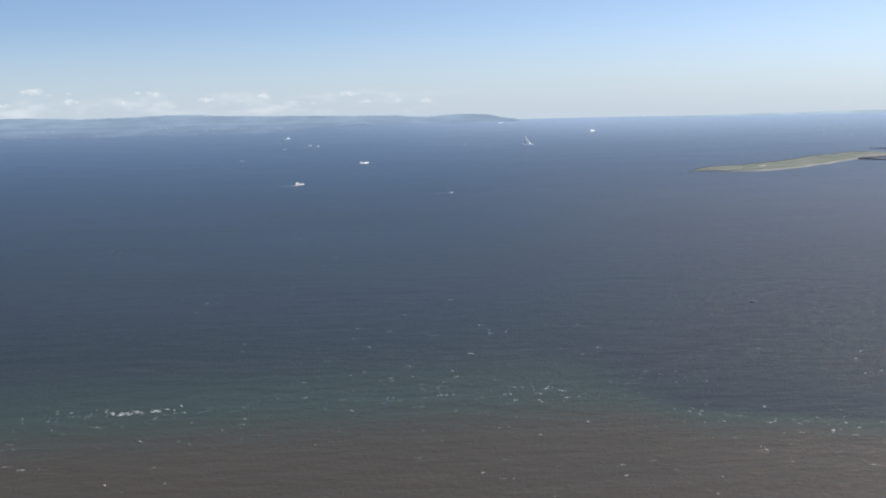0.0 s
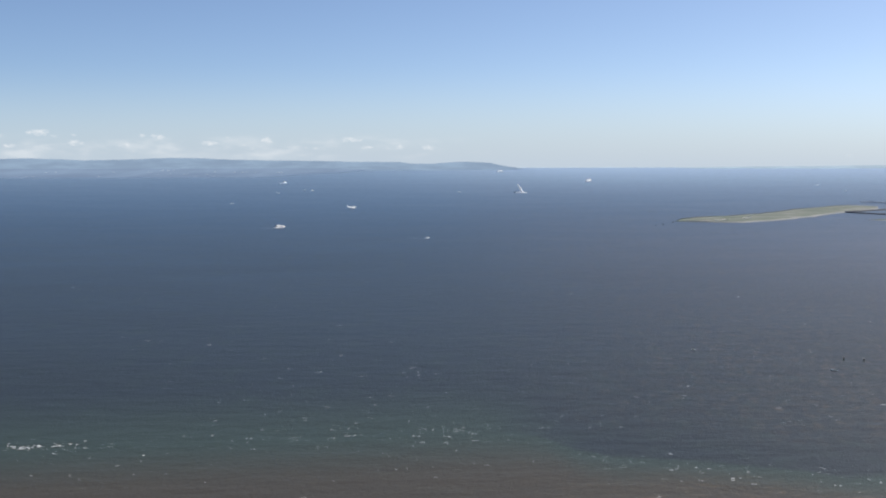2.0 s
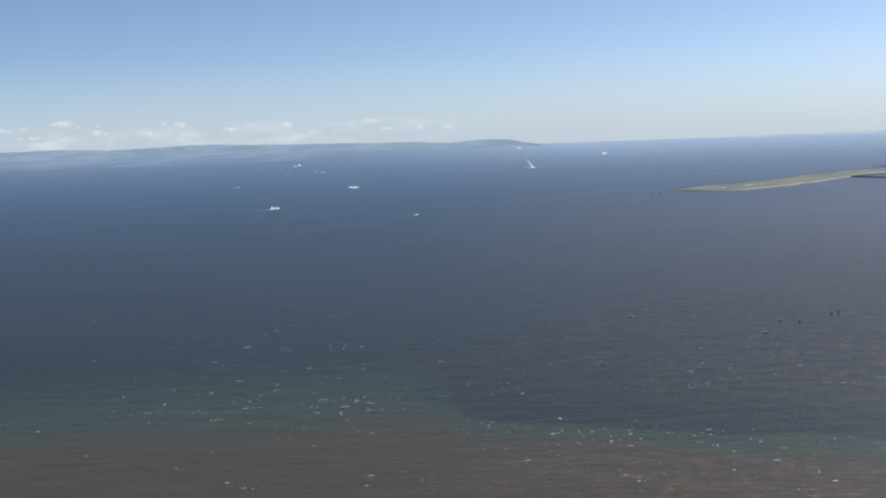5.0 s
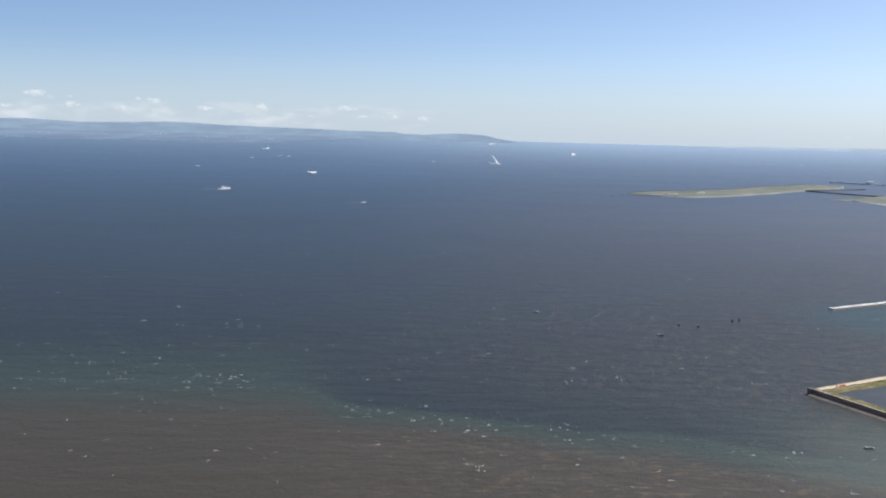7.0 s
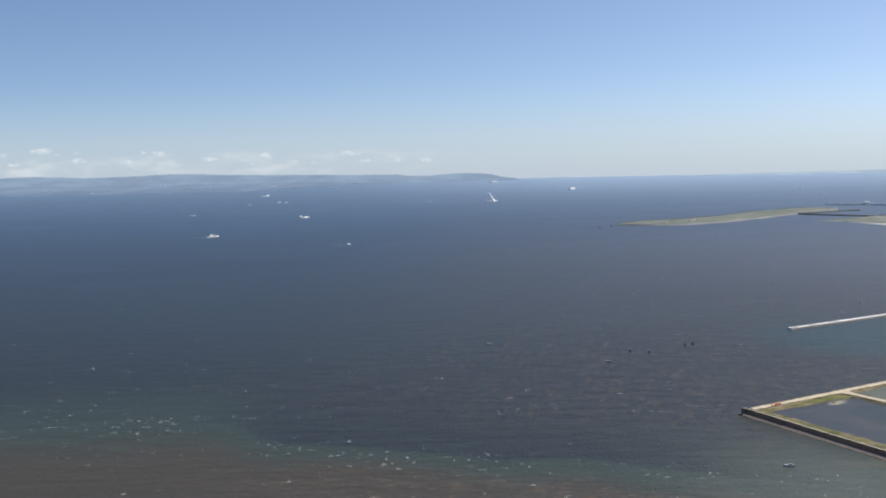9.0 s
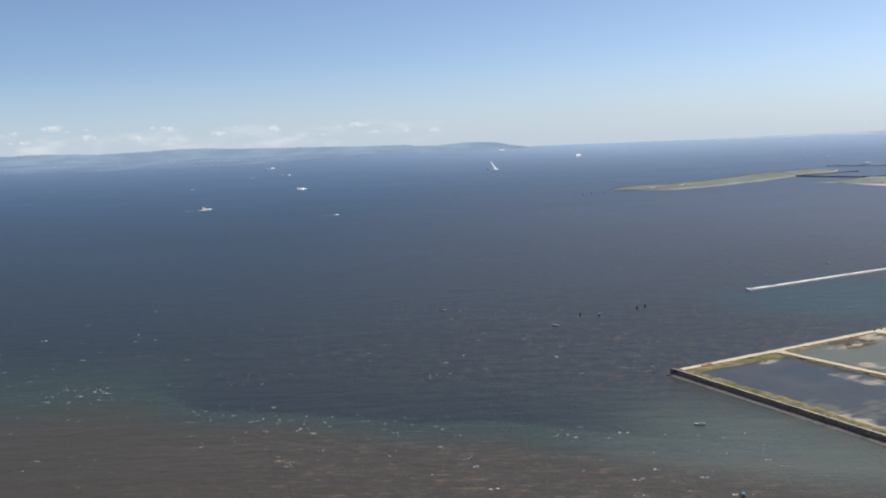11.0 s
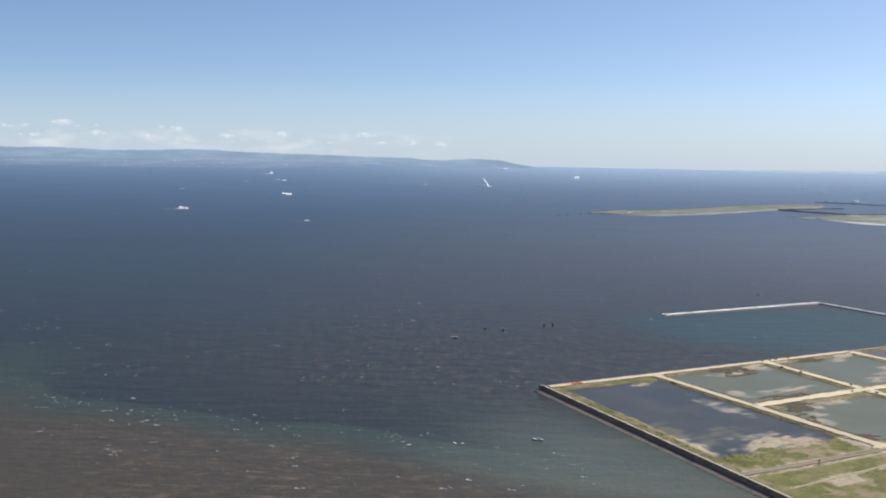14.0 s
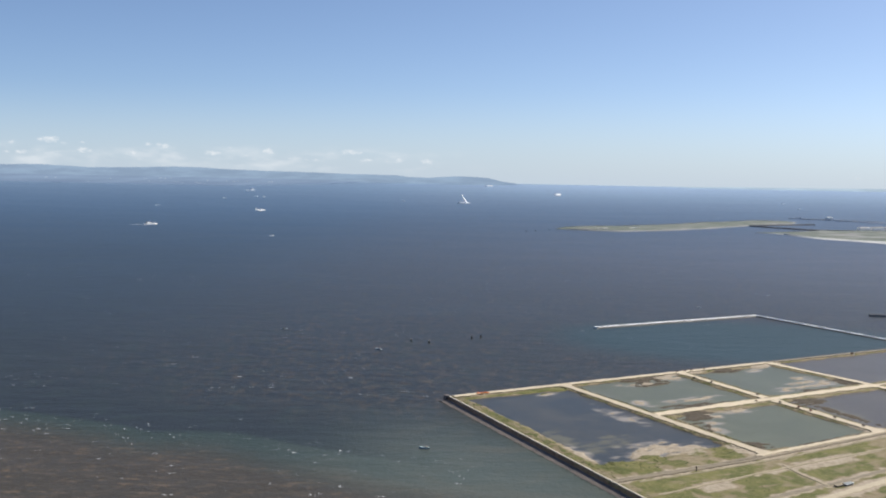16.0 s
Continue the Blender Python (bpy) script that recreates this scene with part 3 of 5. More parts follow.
def build_ponds():
    for lo, hi, b0, b1, mat in BASINS:
        verts, tint, faces = [], [], []
        a0, a1 = min(lo(b0), lo(b1)) - 2.2, max(hi(b0), hi(b1)) + 2.2
        na, nb = int((a1 - a0) / .8), int((b1 - b0 + 4.4) / .8)
        for j in range(nb + 1):
            b = b0 - 2.2 + (b1 - b0 + 4.4) * j / nb
            for i in range(na + 1):
                a = lo(b) - 2.2 + (hi(b) - lo(b) + 4.4) * i / na
                verts.append((*at(a, b), POND_Z * UNIT))
                tint.append((*shallows(a, b), 0.0, 1.0))
        w = na + 1
        for j in range(nb):
            faces += [(j * w + i, (j + 1) * w + i, (j + 1) * w + i + 1, j * w + i + 1) for i in range(na)]
        words = {POND_DARK: "dark blue still pond inside the dikes", POND_GREEN: "grey-green shallow pond between earth bunds", POND_GREY: "grey shallow pond between earth bunds"}[mat]
        ob = from_lists("pond_water", verts, faces, mat)
        layer = ob.data.color_attributes.new("shoal", "FLOAT_COLOR", "POINT")
        layer.data.foreach_set("color", np.array(tint, dtype=np.float32).ravel())
        tagged(ob, words, "pond", group="ponds in the reclaimed land", kind="structure")


build_ponds()


def strip(name, line, width, top, material, label, category, low=.55, ragged=.34, bank=None, flare=0.0):
    """A raised track along a line of (a, b): crowned top, ragged shoulders and battered sides."""
    bm = bmesh.new()
    pts = []
    for (a0, b0), (a1, b1) in zip(line, line[1:]):
        n = max(2, int(math.hypot(a1 - a0, b1 - b0) / 1.3))
        pts += [(a0 + (a1 - a0) * i / n, b0 + (b1 - b0) * i / n) for i in range(n)]
    pts.append(line[-1])
    rows = []
    for i, (a, b) in enumerate(pts):
        (pa, pb), (qa, qb) = pts[max(i - 1, 0)], pts[min(i + 1, len(pts) - 1)]
        d = math.hypot(qa - pa, qb - pb)
        na, nb = -(qb - pb) / d, (qa - pa) / d
        near = min(math.hypot(a - line[0][0], b - line[0][1]), math.hypot(a - line[-1][0], b - line[-1][1]))
        wide = 1 + flare * math.exp(-near / 1.6)
        row = []
        for off, z in ((-.5, low), (-.36, top - .06), (-.15, top + .02), (.15, top + .02), (.36, top - .06), (.5, low)):
            o = width * wide * off * (1 + .26 * wavy(a, b, .22)) + (ragged * wavy(a * 3 + off * 40, b * 3, .4) if abs(off) > .2 else 0)
            row.append(bm.verts.new((*at(a + na * o, b + nb * o), (z + .03 * wavy(a, b + off * 9, .8)) * UNIT)))
        rows.append(row)
    side = bmesh.new()
    for p, q in zip(rows, rows[1:]):
        for i in (1, 2, 3):
            bm.faces.new((p[i], p[i + 1], q[i + 1], q[i]))
        for i in (0, 4):
            side.faces.new([side.verts.new(v.co) for v in (p[i], p[i + 1], q[i + 1], q[i])])
    bmesh.ops.remove_doubles(side, verts=side.verts, dist=.0005)
    bmesh.ops.delete(bm, geom=[v for v in bm.verts if not v.link_faces], context="VERTS")
    for b in (bm, side):
        bmesh.ops.recalc_face_normals(b, faces=b.faces)
    ob = thing(name, 0, 0, 0, 0, label, category, kind="structure")
    part("track", bm, material, ob).data.shade_smooth()
    part("bank", side, bank or BANK, ob, "scrubby dark earth bank").data.shade_smooth()
    return ob


BANK = surface("scrubby_bank", (.17, .142, .085), (.09, .08, .045), .95, 3.0, .5, .6, depth=.1)


def build_tracks():
    words = "pale sandy track on top of an earth bund"
    strip("road", [(1.5, .9), (40, 1.0), (90, 1.0), (128, 1.0)], 3.0, 1.52, ROAD, "pale sandy track along the outer dike", "track")
    # this bank takes a darker material to stand for the dike's shaded side
    strip("road", [(128.5, .9), (170, .9), (220, .9)], 1.7, 1.5, GREY_ROAD, "grey narrow track along the outer dike", "track", bank=ROCK_AND_SHADE)
    strip("road", [(bund1(1.8), 1.8), (bund1(40), 40), (bund1(73.5) + .4, 76.0)], 3.6, 1.50, ROAD, words, "track", flare=.9)
    strip("road", [(bund2(1.8), 1.8), (bund2(37), 37.4)], 3.5, 1.49, ROAD, words, "track", flare=.8)
    strip("road", [(bund2(41), 40.6), (bund2(73), 74.6)], 3.7, 1.49, ROAD, words, "track", flare=.9)
    strip("road", [(bund3(1.8), 1.8), (bund3(40), 40), (bund3(73), 73.6)], 3.2, 1.48, ROAD, words, "track", flare=.7)
    strip("road", [(bund1(39) + 1.2, 39), (bund2(39), 38.9), (bund3(39) - .6, 39)], 4.1, 1.505, ROAD, words, "track", flare=.5)
    strip("road", [(bund3(39) + .8, 39.0), (218, 39.0)], 2.2, 1.47, ROAD, words, "track")
    strip("road", [(45.0, 75.9), (52, 75.6), (92, 74.2), (140, 73.2), (218, 73.0)], 1.7, 1.50, ROAD, "pale sandy service road beside the ponds", "road", low=.9, bank=ROAD)
    strip("road", [(2.0, 76.8), (24, 77.5), (40, 77.7), (52, 77.3), (92, 75.7), (140, 74.6), (218, 74.4)], 1.1, 1.515, GREY_ROAD, "grey gravel lane between ponds and fields", "road", low=.9, bank=GREY_ROAD)
    strip("road", [(3.0, 76.0), (24, 76.6), (46, 76.4)], 1.3, 1.49, GREY_ROAD, "grey gravel lane between ponds and fields", "road", low=.9, ragged=.3, bank=GREY_ROAD)
    strip("road", [(8.0, 78.6), (24, 79.2), (52, 79.3), (92, 77.6), (218, 76.4)], .9, 1.40, FIELD_TRACK, "sandy verge track beside the gravel road", "track", low=.9, bank=FIELD_TRACK)
    strip("road", [(8, 86.2), (40, 84.6), (81, 83.9), (130, 82)], .8, 1.38, FIELD_TRACK, "faint sandy track between the fields", "track", low=1.0, ragged=.3, bank=FIELD_TRACK)
    strip("road", [(45.9, 82.8), (44.5, 90), (44.6, 96.6)], .9, 1.39, FIELD_TRACK, "faint sandy track between the fields", "track", low=1.0, ragged=.3, bank=FIELD_TRACK)
    strip("road", [(25, 96.6), (46, 95.8), (66, 94.6), (120, 92)], 1.7, 1.37, GREY_ROAD, "grey track past the shed", "track", low=1.0, ragged=.3, bank=FIELD_TRACK)
    strip("road", [(36, 101.4), (60, 99), (120, 96)], 2.4, 1.41, ROAD, "broad pale sandy track", "track", low=1.0, ragged=.3, bank=FIELD_TRACK)


build_tracks()


def build_sea_wall():
    """Dark pile wall with a pale capping beam and a stone apron at its foot."""
    (x0, y0), (x1, y1) = at(.2, 0), at(4.2, 130)
    wall = thing("sea_wall", x0, y0, 0, math.degrees(math.atan2(y1 - y0, x1 - x0)) + 90, "dark sheet-pile sea wall with weathered concrete capping", "sea wall", kind="structure", unit=UNIT)
    # own axes: x inland, y against the wall's run
    length, n = math.hypot(x1 - x0, y1 - y0) / UNIT, 70
    bm = bmesh.new()
    w = length / n
    ring = [(-.5, 0), (-.32, .22), (.32, .22), (.5, 0)]
    for k0, k1 in zip(ring, ring[1:]):
        vs = [bm.verts.new((-k1[1] - lean, -k1[0] * w, z)) for z, lean in ((-.5, .6), (1.42, 0))] + [bm.verts.new((-k0[1] - lean, -k0[0] * w, z)) for z, lean in ((1.42, 0), (-.5, .6))]
        bm.faces.new(vs)
    bmesh.ops.remove_doubles(bm, verts=bm.verts, dist=.001)
    first = part("panel", bm, DARK_PILE, wall)
    first.matrix_basis = pose(-.12, -w / 2, 0)
    for i in range(1, n):
        o = first.copy()
        scene.collection.objects.link(o)
        o.matrix_basis = pose(-.12, -w * (i + .5), 0)
    cap = None
    beams = int(length / 5)
    for i in range(beams):
        if cap is None:
            bm = bmesh.new()
            box(bm, 0, 0, 1.43, .5, 4.96, .2, bevel=.04)
            cap = part("capping_beam", bm, CAPPING, wall, "weathered concrete capping beam")
            o = cap
        else:
            o = cap.copy()
            scene.collection.objects.link(o)
        o.matrix_basis = pose(-.12, -5 * i - 2.5, .005 * (i % 3))
    bm = bmesh.new()
    rows = []
    for i in range(int(length / 1.25)):
        b = -i * 1.25
        q = wavy(i, 3, .5)
        rows.append([bm.verts.new((x, b, z)) for x, z in ((-.3, .55), (-1.5 + .1 * q, .36), (-2.5 + .3 * q, .05), (-3.0 + .4 * q, -.3))])
    for p, q in zip(rows, rows[1:]):
        for i in range(3):
            bm.faces.new((p[i], q[i], q[i + 1], p[i + 1]))
    bmesh.ops.recalc_face_normals(bm, faces=bm.faces)
    part("apron", bm, APRON, wall, "grey-brown stone apron at the waterline")
    bm = bmesh.new()
    box(bm, -.5, .2, -.5, 1.5, 1.5, 2.25, bevel=.06)
    part("corner_block", bm, APRON, wall, "dark corner block")


build_sea_wall()


def build_revetment():
    # the outer side of the dike
    bm = bmesh.new()
    rows = []
    (x0, y0), (x1, y1) = at(0, 0), at(220, 0)
    for i in range(int(math.hypot(x1 - x0, y1 - y0) / UNIT / 2.5)):
        a = i * 2.5
        q = wavy(a, 9, .3)
        rows.append([bm.verts.new((a, y, z)) for y, z in ((-.3, 1.46), (.35, 1.44), (1.3 + .2 * q, .3), (1.9 + .3 * q, -.4))])
    for p, q in zip(rows, rows[1:]):
        for i in range(3):
            bm.faces.new((p[i], q[i], q[i + 1], p[i + 1]))
    bmesh.ops.recalc_face_normals(bm, faces=bm.faces)
    ob = part("revetment", bm, APRON)
    ob.matrix_basis = pose(x0, y0, 0, 0, 0, math.degrees(math.atan2(y1 - y0, x1 - x0))) @ Matrix.Scale(UNIT, 4)
    tagged(ob, "sloping stone revetment on the outer dike", "revetment", kind="structure")


build_revetment()


def build_rubble():
    rng = random.Random(9)
    verts, faces = [], []
    for _ in range(560):
        b = rng.uniform(-1, 129)
        a = .2 + .0306 * b - rng.uniform(2.3, 3.1)
        x, y = at(a, b)
        s, base = rng.uniform(.2, .68), len(verts)
        for dx, dy, dz in ((1, 0, 0), (0, 1, 0), (-1, 0, 0), (0, -1, 0), (0, 0, 1)):
            verts.append((x + dx * s * rng.uniform(.7, 1.2), y + dy * s * rng.uniform(.7, 1.2), -.12 + dz * s * rng.uniform(.5, .9)))
        faces += [(base, base + 1, base + 4), (base + 1, base + 2, base + 4), (base + 2, base + 3, base + 4), (base + 3, base, base + 4)]
    tagged(from_lists("rubble", verts, faces, ROCK_AND_SHADE), "dark wet rubble stones along the sea wall", "rubble", kind="stuff")


build_rubble()


def build_breakwater():
    mole = thing("breakwater", 483.6, 783.0, 0, 0, "pale concrete caisson breakwater bent at one corner", "breakwater", kind="structure", unit=UNIT)
    ends = [(0, 0), (77.4, 45.0), (121.5, -22.5)]
    block = None
    for (x0, y0), (x1, y1) in zip(ends, ends[1:]):
        d = math.hypot(x1 - x0, y1 - y0)
        turn, n = math.degrees(math.atan2(y1 - y0, x1 - x0)), round(d / 3.9)
        for i in range(n):
            if block is None:
                bm = bmesh.new()
                loft(bm, [[(x, -.62, -.6), (x, -.6, .4), (x, -.52, .5), (x, .4, .54), (x, .42, .72), (x, .6, .72), (x, .64, -.6)] for x in (-1.93, 1.93)])
                o = block = part("caisson", bm, BREAKWATER, mole)
            else:
                o = block.copy()
                scene.collection.objects.link(o)
            k = (i + .5) / n
            o.matrix_basis = pose(x0 + (x1 - x0) * k, y0 + (y1 - y0) * k, .03 * ((i * 7) % 3), 0, 0, turn)
    # dark strip laid over the near side to stand for its shade
    for (x0, y0), (x1, y1) in zip(ends, ends[1:]):
        d, turn = math.hypot(x1 - x0, y1 - y0), math.degrees(math.atan2(y1 - y0, x1 - x0))
        bm = bmesh.new()
        rows, n = [], int(d / 1.1)
        for i in range(n + 1):
            q = wavy(i, turn, .7)
            rows.append([bm.verts.new((d * i / n, y, z)) for y, z in ((-.12, .57 + .04 * q), (-1.0 + .12 * q, .3), (-1.7 + .2 * q, -.3))])
        for p, q in zip(rows, rows[1:]):
            for i in (0, 1):
                bm.faces.new((p[i], q[i], q[i + 1], p[i + 1]))
        bmesh.ops.recalc_face_normals(bm, faces=bm.faces)
        part("rubble_foot", bm, ROCK_AND_SHADE, mole, "dark strip for the breakwater's shaded near side").matrix_basis = pose(x0, y0, 0, 0, 0, turn)
    bm = bmesh.new()
    box(bm, 0, 0, -.6, 1.5, 1.45, 1.45, turn=.45, bevel=.08)
    part("end_block", bm, BREAKWATER, mole)


build_breakwater()


# ---------------------------------------------------------------- islands, far shores
def build_island(name, line, widths, material, edge, label, category, height=2.2):
    """A long low island along a line: beach, grassy top, ragged outline."""
    bm, rim = bmesh.new(), bmesh.new()
    pts, n = [], 60
    seg = [math.dist(p, q) for p, q in zip(line, line[1:])]
    s = [sum(seg[:i]) for i in range(len(line))]
    for i in range(n + 1):
        d = s[-1] * i / n
        pts.append((float(np.interp(d, s, [p[0] for p in line])), float(np.interp(d, s, [p[1] for p in line])), float(np.interp(d, s, widths))))
    rows, edges = [], []
    land = category == "island"
    for i, (x, y, w) in enumerate(pts):
        tip = min(1.0, .12 + w / 30) if land else 1.0
        (px, py, _), (qx, qy, _) = pts[max(i - 1, 0)], pts[min(i + 1, n)]
        d = math.hypot(qx - px, qy - py)
        nx, ny = -(qy - py) / d, (qx - px) / d
        row, beach = [], []
        for off in (-1, -.86, -.5, 0, .5, .86, 1):
            o = w * off * (1 + .10 * wavy(x, y + off * 50, .02))
            z = -.4 if abs(off) == 1 else height * tip * (.8 if abs(off) > .8 else 1.0) * (1 + .25 * wavy(x, y, .03))
            row.append(bm.verts.new((x + nx * o, y + ny * o, z)))
        for side in (-1, 1):
            for off, z in ((.92, height * tip * .8 + .06), (1.03, .15), (1.06, -.4)):
                o = side * w * off * (1 + .10 * wavy(x, y + off * 50 * side, .02))
                beach.append(rim.verts.new((x + nx * o, y + ny * o, z)))
        rows.append(row)
        edges.append(beach)
    for p, q in zip(rows, rows[1:]):
        for i in range(6):
            bm.faces.new((p[i], p[i + 1], q[i + 1], q[i]))
    for p, q in zip(edges, edges[1:]):
        for i in (0, 1, 3, 4):
            rim.faces.new((p[i], p[i + 1], q[i + 1], q[i]))
    bm.faces.new(rows[0])
    bm.faces.new(rows[-1])
    for b in (bm, rim):
        bmesh.ops.recalc_face_normals(b, faces=b.faces)
    ob = thing(name, 0, 0, 0, 0, label, category, kind="structure")
    part("grassland", bm, material, ob)
    part("beach", rim, edge, ob, "pale sandy shore strip")


build_island("island", [(522, 1863), (553, 1875), (602, 1890), (665, 1915), (754, 1980), (867, 2093), (996, 2200), (1045, 2225)], [2, 30, 60, 60, 50, 53, 50, 8], ISLAND_GRASS, ISLAND_SAND,
             "long low grassy island with pale sandy shore", "island", height=2.6)
build_island("island", [(876, 1875), (925, 1868), (985, 1850), (1060, 1838), (1250, 1830), (1600, 1830)], [2, 24, 104, 150, 170, 180], ISLAND_GRASS, BRIGHT_SAND,
             "low green island with pale sand and buildings", "island", height=2.6)
build_island("pier", [(911, 2058), (956, 2009), (1011, 1965), (1050, 1935)], [2, 3.4, 4, 4], PIER_DARK, PIER_DARK, "long dark stone pier in calm water", "pier", height=2.2)
build_island("pier", [(914, 2068), (970, 2098), (1030, 2130), (1060, 2140)], [2, 4.5, 5, 4], PIER_DARK, PIER_DARK, "dark stone mole beside the island", "pier", height=2.2)
build_island("pier", [(721, 880), (736, 880), (780, 876)], [1.6, 2.2, 2.2], PIER_DARK, PIER_DARK, "low dark jetty standing out of the sea", "jetty", height=2.0)


# the air's haze is mixed into the far trees' own colour
FAR_TREES = surface("hazy_far_trees", (.33, .38, .45), (.27, .32, .39), .95, .1, .02, .2)


def tree_belt(x0, y0, x1, y1, count, size, seed):
    """A far belt of trees: many ragged crowns on short stems."""
    rng = random.Random(seed)
    verts, faces = [], []
    for _ in range(count):
        k = rng.random()
        x, y = x0 + (x1 - x0) * k + rng.gauss(0, 4), y0 + (y1 - y0) * k + rng.gauss(0, 14)
        h = size * rng.uniform(.6, 1.25)
        for _ in range(5):
            cx, cy, cz, r = x + rng.gauss(0, h * .3), y + rng.gauss(0, h * .3), 1.2 + h * rng.uniform(.35, 1.0), h * rng.uniform(.22, .42)
            base = len(verts)
            for dx, dy, dz in ((1, 0, 0), (0, 1, 0), (-1, 0, 0), (0, -1, 0), (0, 0, 1), (0, 0, -1)):
                verts.append((cx + dx * r * rng.uniform(.6, 1.2), cy + dy * r * rng.uniform(.6, 1.2), cz + dz * r * rng.uniform(.6, 1.1)))
            for i in range(4):
                j = (i + 1) % 4
                faces += [(base + i, base + j, base + 4), (base + j, base + i, base + 5)]
    tagged(from_lists("trees", verts, faces, FAR_TREES), "dark belt of trees on the far shore", "trees", kind="stuff")


build_island("far_shore", [(1075, 2369), (1110, 2348), (1165, 2322), (1210, 2280), (1260, 2235), (1330, 2205), (1700, 2150)], [5, 10, 13, 16, 18, 20, 26], FAR_TREES, FAR_TREES, "low dark wooded shore beyond the islands", "shore")
tree_belt(1085, 2360, 1215, 2275, 220, 1.7, 3)
tree_belt(1215, 2275, 1600, 2165, 340, 1.8, 5)


def hall(x, y, sx, sy, h, turn, label):
    ob = thing("hall", x, y, 2.0, turn, label, "hall", "halls on the island")
    bm = bmesh.new()
    box(bm, 0, 0, -.3, sx, sy, h + .3, bevel=.15)
    part("wall", bm, WHITE_PAINT, ob)
    bm = bmesh.new()
    for side in (-1, 1):
        vs = [bm.verts.new(p) for p in ((-sx * .52, 0, h * 1.28), (sx * .52, 0, h * 1.28), (sx * .52, side * sy * .54, h * .98), (-sx * .52, side * sy * .54, h * .98))]
        bm.faces.new(vs if side < 0 else vs[::-1])
    bmesh.ops.solidify(bm, geom=bm.faces[:], thickness=.25)
    part("roof", bm, WHITE_CONCRETE, ob)
    for i in range(5):
        bm = bmesh.new()
        box(bm, -sx * .4 + sx * .2 * i, -sy * .5 - .05, .2, sx * .09, .2, h * .55)
        part("gate", bm, TOWN, ob)


hall(1104, 1984, 20, 10, 4.5, 14, "long white hall with a low roof")
hall(1131, 1991, 24, 10, 5, 14, "long white hall with a low roof")
hall(604, 1866, 22, 6, 1.2, 30, "low pale shed on the grassy island")
hall(666, 1912, 22, 6, 1.2, 40, "low pale shed on the grassy island")
hall(1151, 2330, 13, 7, 4.5, 20, "pale hall on the wooded far shore")
hall(1162, 2000, 28, 11, 5, 14, "long white hall with a low roof")


def build_hills():
    """The far coast: a wooded ridge, the plain at its foot, and the low shore opposite."""
    ridge = [(-4200, 56), (-3000, 54), (-2400, 50), (-1975, 50), (-1840, 48), (-1690, 53), (-1560, 45), (-1440, 42), (-1200, 46), (-1060, 52), (-900, 49), (-690, 41), (-390, 37), (-200, 33), (-20, 31),
             (35, 24), (140, 24), (190, 27), (243, 31), (285, 33), (330, 31), (390, 28), (425, 21), (455, 14), (500, 7), (560, 1)]
    bm = bmesh.new()
    rows = []
    for i in range(381):
        x = -4200 + 4760 * i / 380
        h = float(np.interp(x, *zip(*ridge))) + 1.6 * wavy(x, 5, .008) + .8 * wavy(x, 9, .05)
        row = []
        for k, (dy, f) in enumerate(((-190, 0.0), (-140, .30), (-90, .55), (-35, .86), (0, 1.0), (20, .8), (45, 0.0))):
            z = max(-1, h * f * (1 + .06 * wavy(x, dy * 3, .012) * (0 < k < 4)))
            row.append(bm.verts.new((x, 4790 + dy, z if f else -1)))
        rows.append(row)
    for p, q in zip(rows, rows[1:]):
        for i in range(6):
            bm.faces.new((p[i], q[i], q[i + 1], p[i + 1]))
    bmesh.ops.recalc_face_normals(bm, faces=bm.faces)
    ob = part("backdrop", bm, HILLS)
    ob.data.shade_smooth()
    tagged(ob, "hazy blue wooded hills along the far coast", "hills", kind="structure")
    shore = [(-4200, 3900), (-2000, 3900), (-1300, 3830), (-900, 3835), (-550, 3850), (-300, 4240), (-115, 4690), (40, 4760)]
    bm = bmesh.new()
    rows = []
    for i in range(211):
        x = -4200 + 4240 * i / 210
        y = float(np.interp(x, *zip(*shore))) + 22 * wavy(x, 1, .006) + 8 * wavy(x, 4, .03)
        deep = max(20.0, 4775 - y)
        rows.append([bm.verts.new((x, y + deep * k, z)) for k, z in ((0, -.6), (.02, 1.2), (.3, 2.6 + .8 * wavy(x, 3, .02)), (.65, 5.5 + wavy(x, 7, .02)), (1, 11))])
    for p, q in zip(rows, rows[1:]):
        for i in range(4):
            bm.faces.new((p[i], q[i], q[i + 1], p[i + 1]))
    bmesh.ops.recalc_face_normals(bm, faces=bm.faces)
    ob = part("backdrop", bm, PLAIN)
    ob.data.shade_smooth()
    tagged(ob, "hazy low coastal plain before the hills", "coast", kind="structure")
    # the opposite shore, low and far
    bm = bmesh.new()
    rows = []
    for i in range(161):
        x = 1230 + 3000 * i / 160
        h = float(np.interp(x, [1230, 1300, 1420, 1570, 1870, 2070, 2600, 4300], [-1, 1.5, 4, 6.5, 7.5, 10, 13, 14])) + .9 * wavy(x, 8, .01)
        rows.append([bm.verts.new((x, 4800 + dy, z)) for dy, z in ((-90, -1), (-30, h * .6), (0, h), (25, -1))])
    for p, q in zip(rows, rows[1:]):
        for i in range(3):
            bm.faces.new((p[i], q[i], q[i + 1], p[i + 1]))
    bmesh.ops.recalc_face_normals(bm, faces=bm.faces)
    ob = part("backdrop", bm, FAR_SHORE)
    ob.data.shade_smooth()
    tagged(ob, "pale hazy low shore on the horizon", "coast", kind="structure")


build_hills()


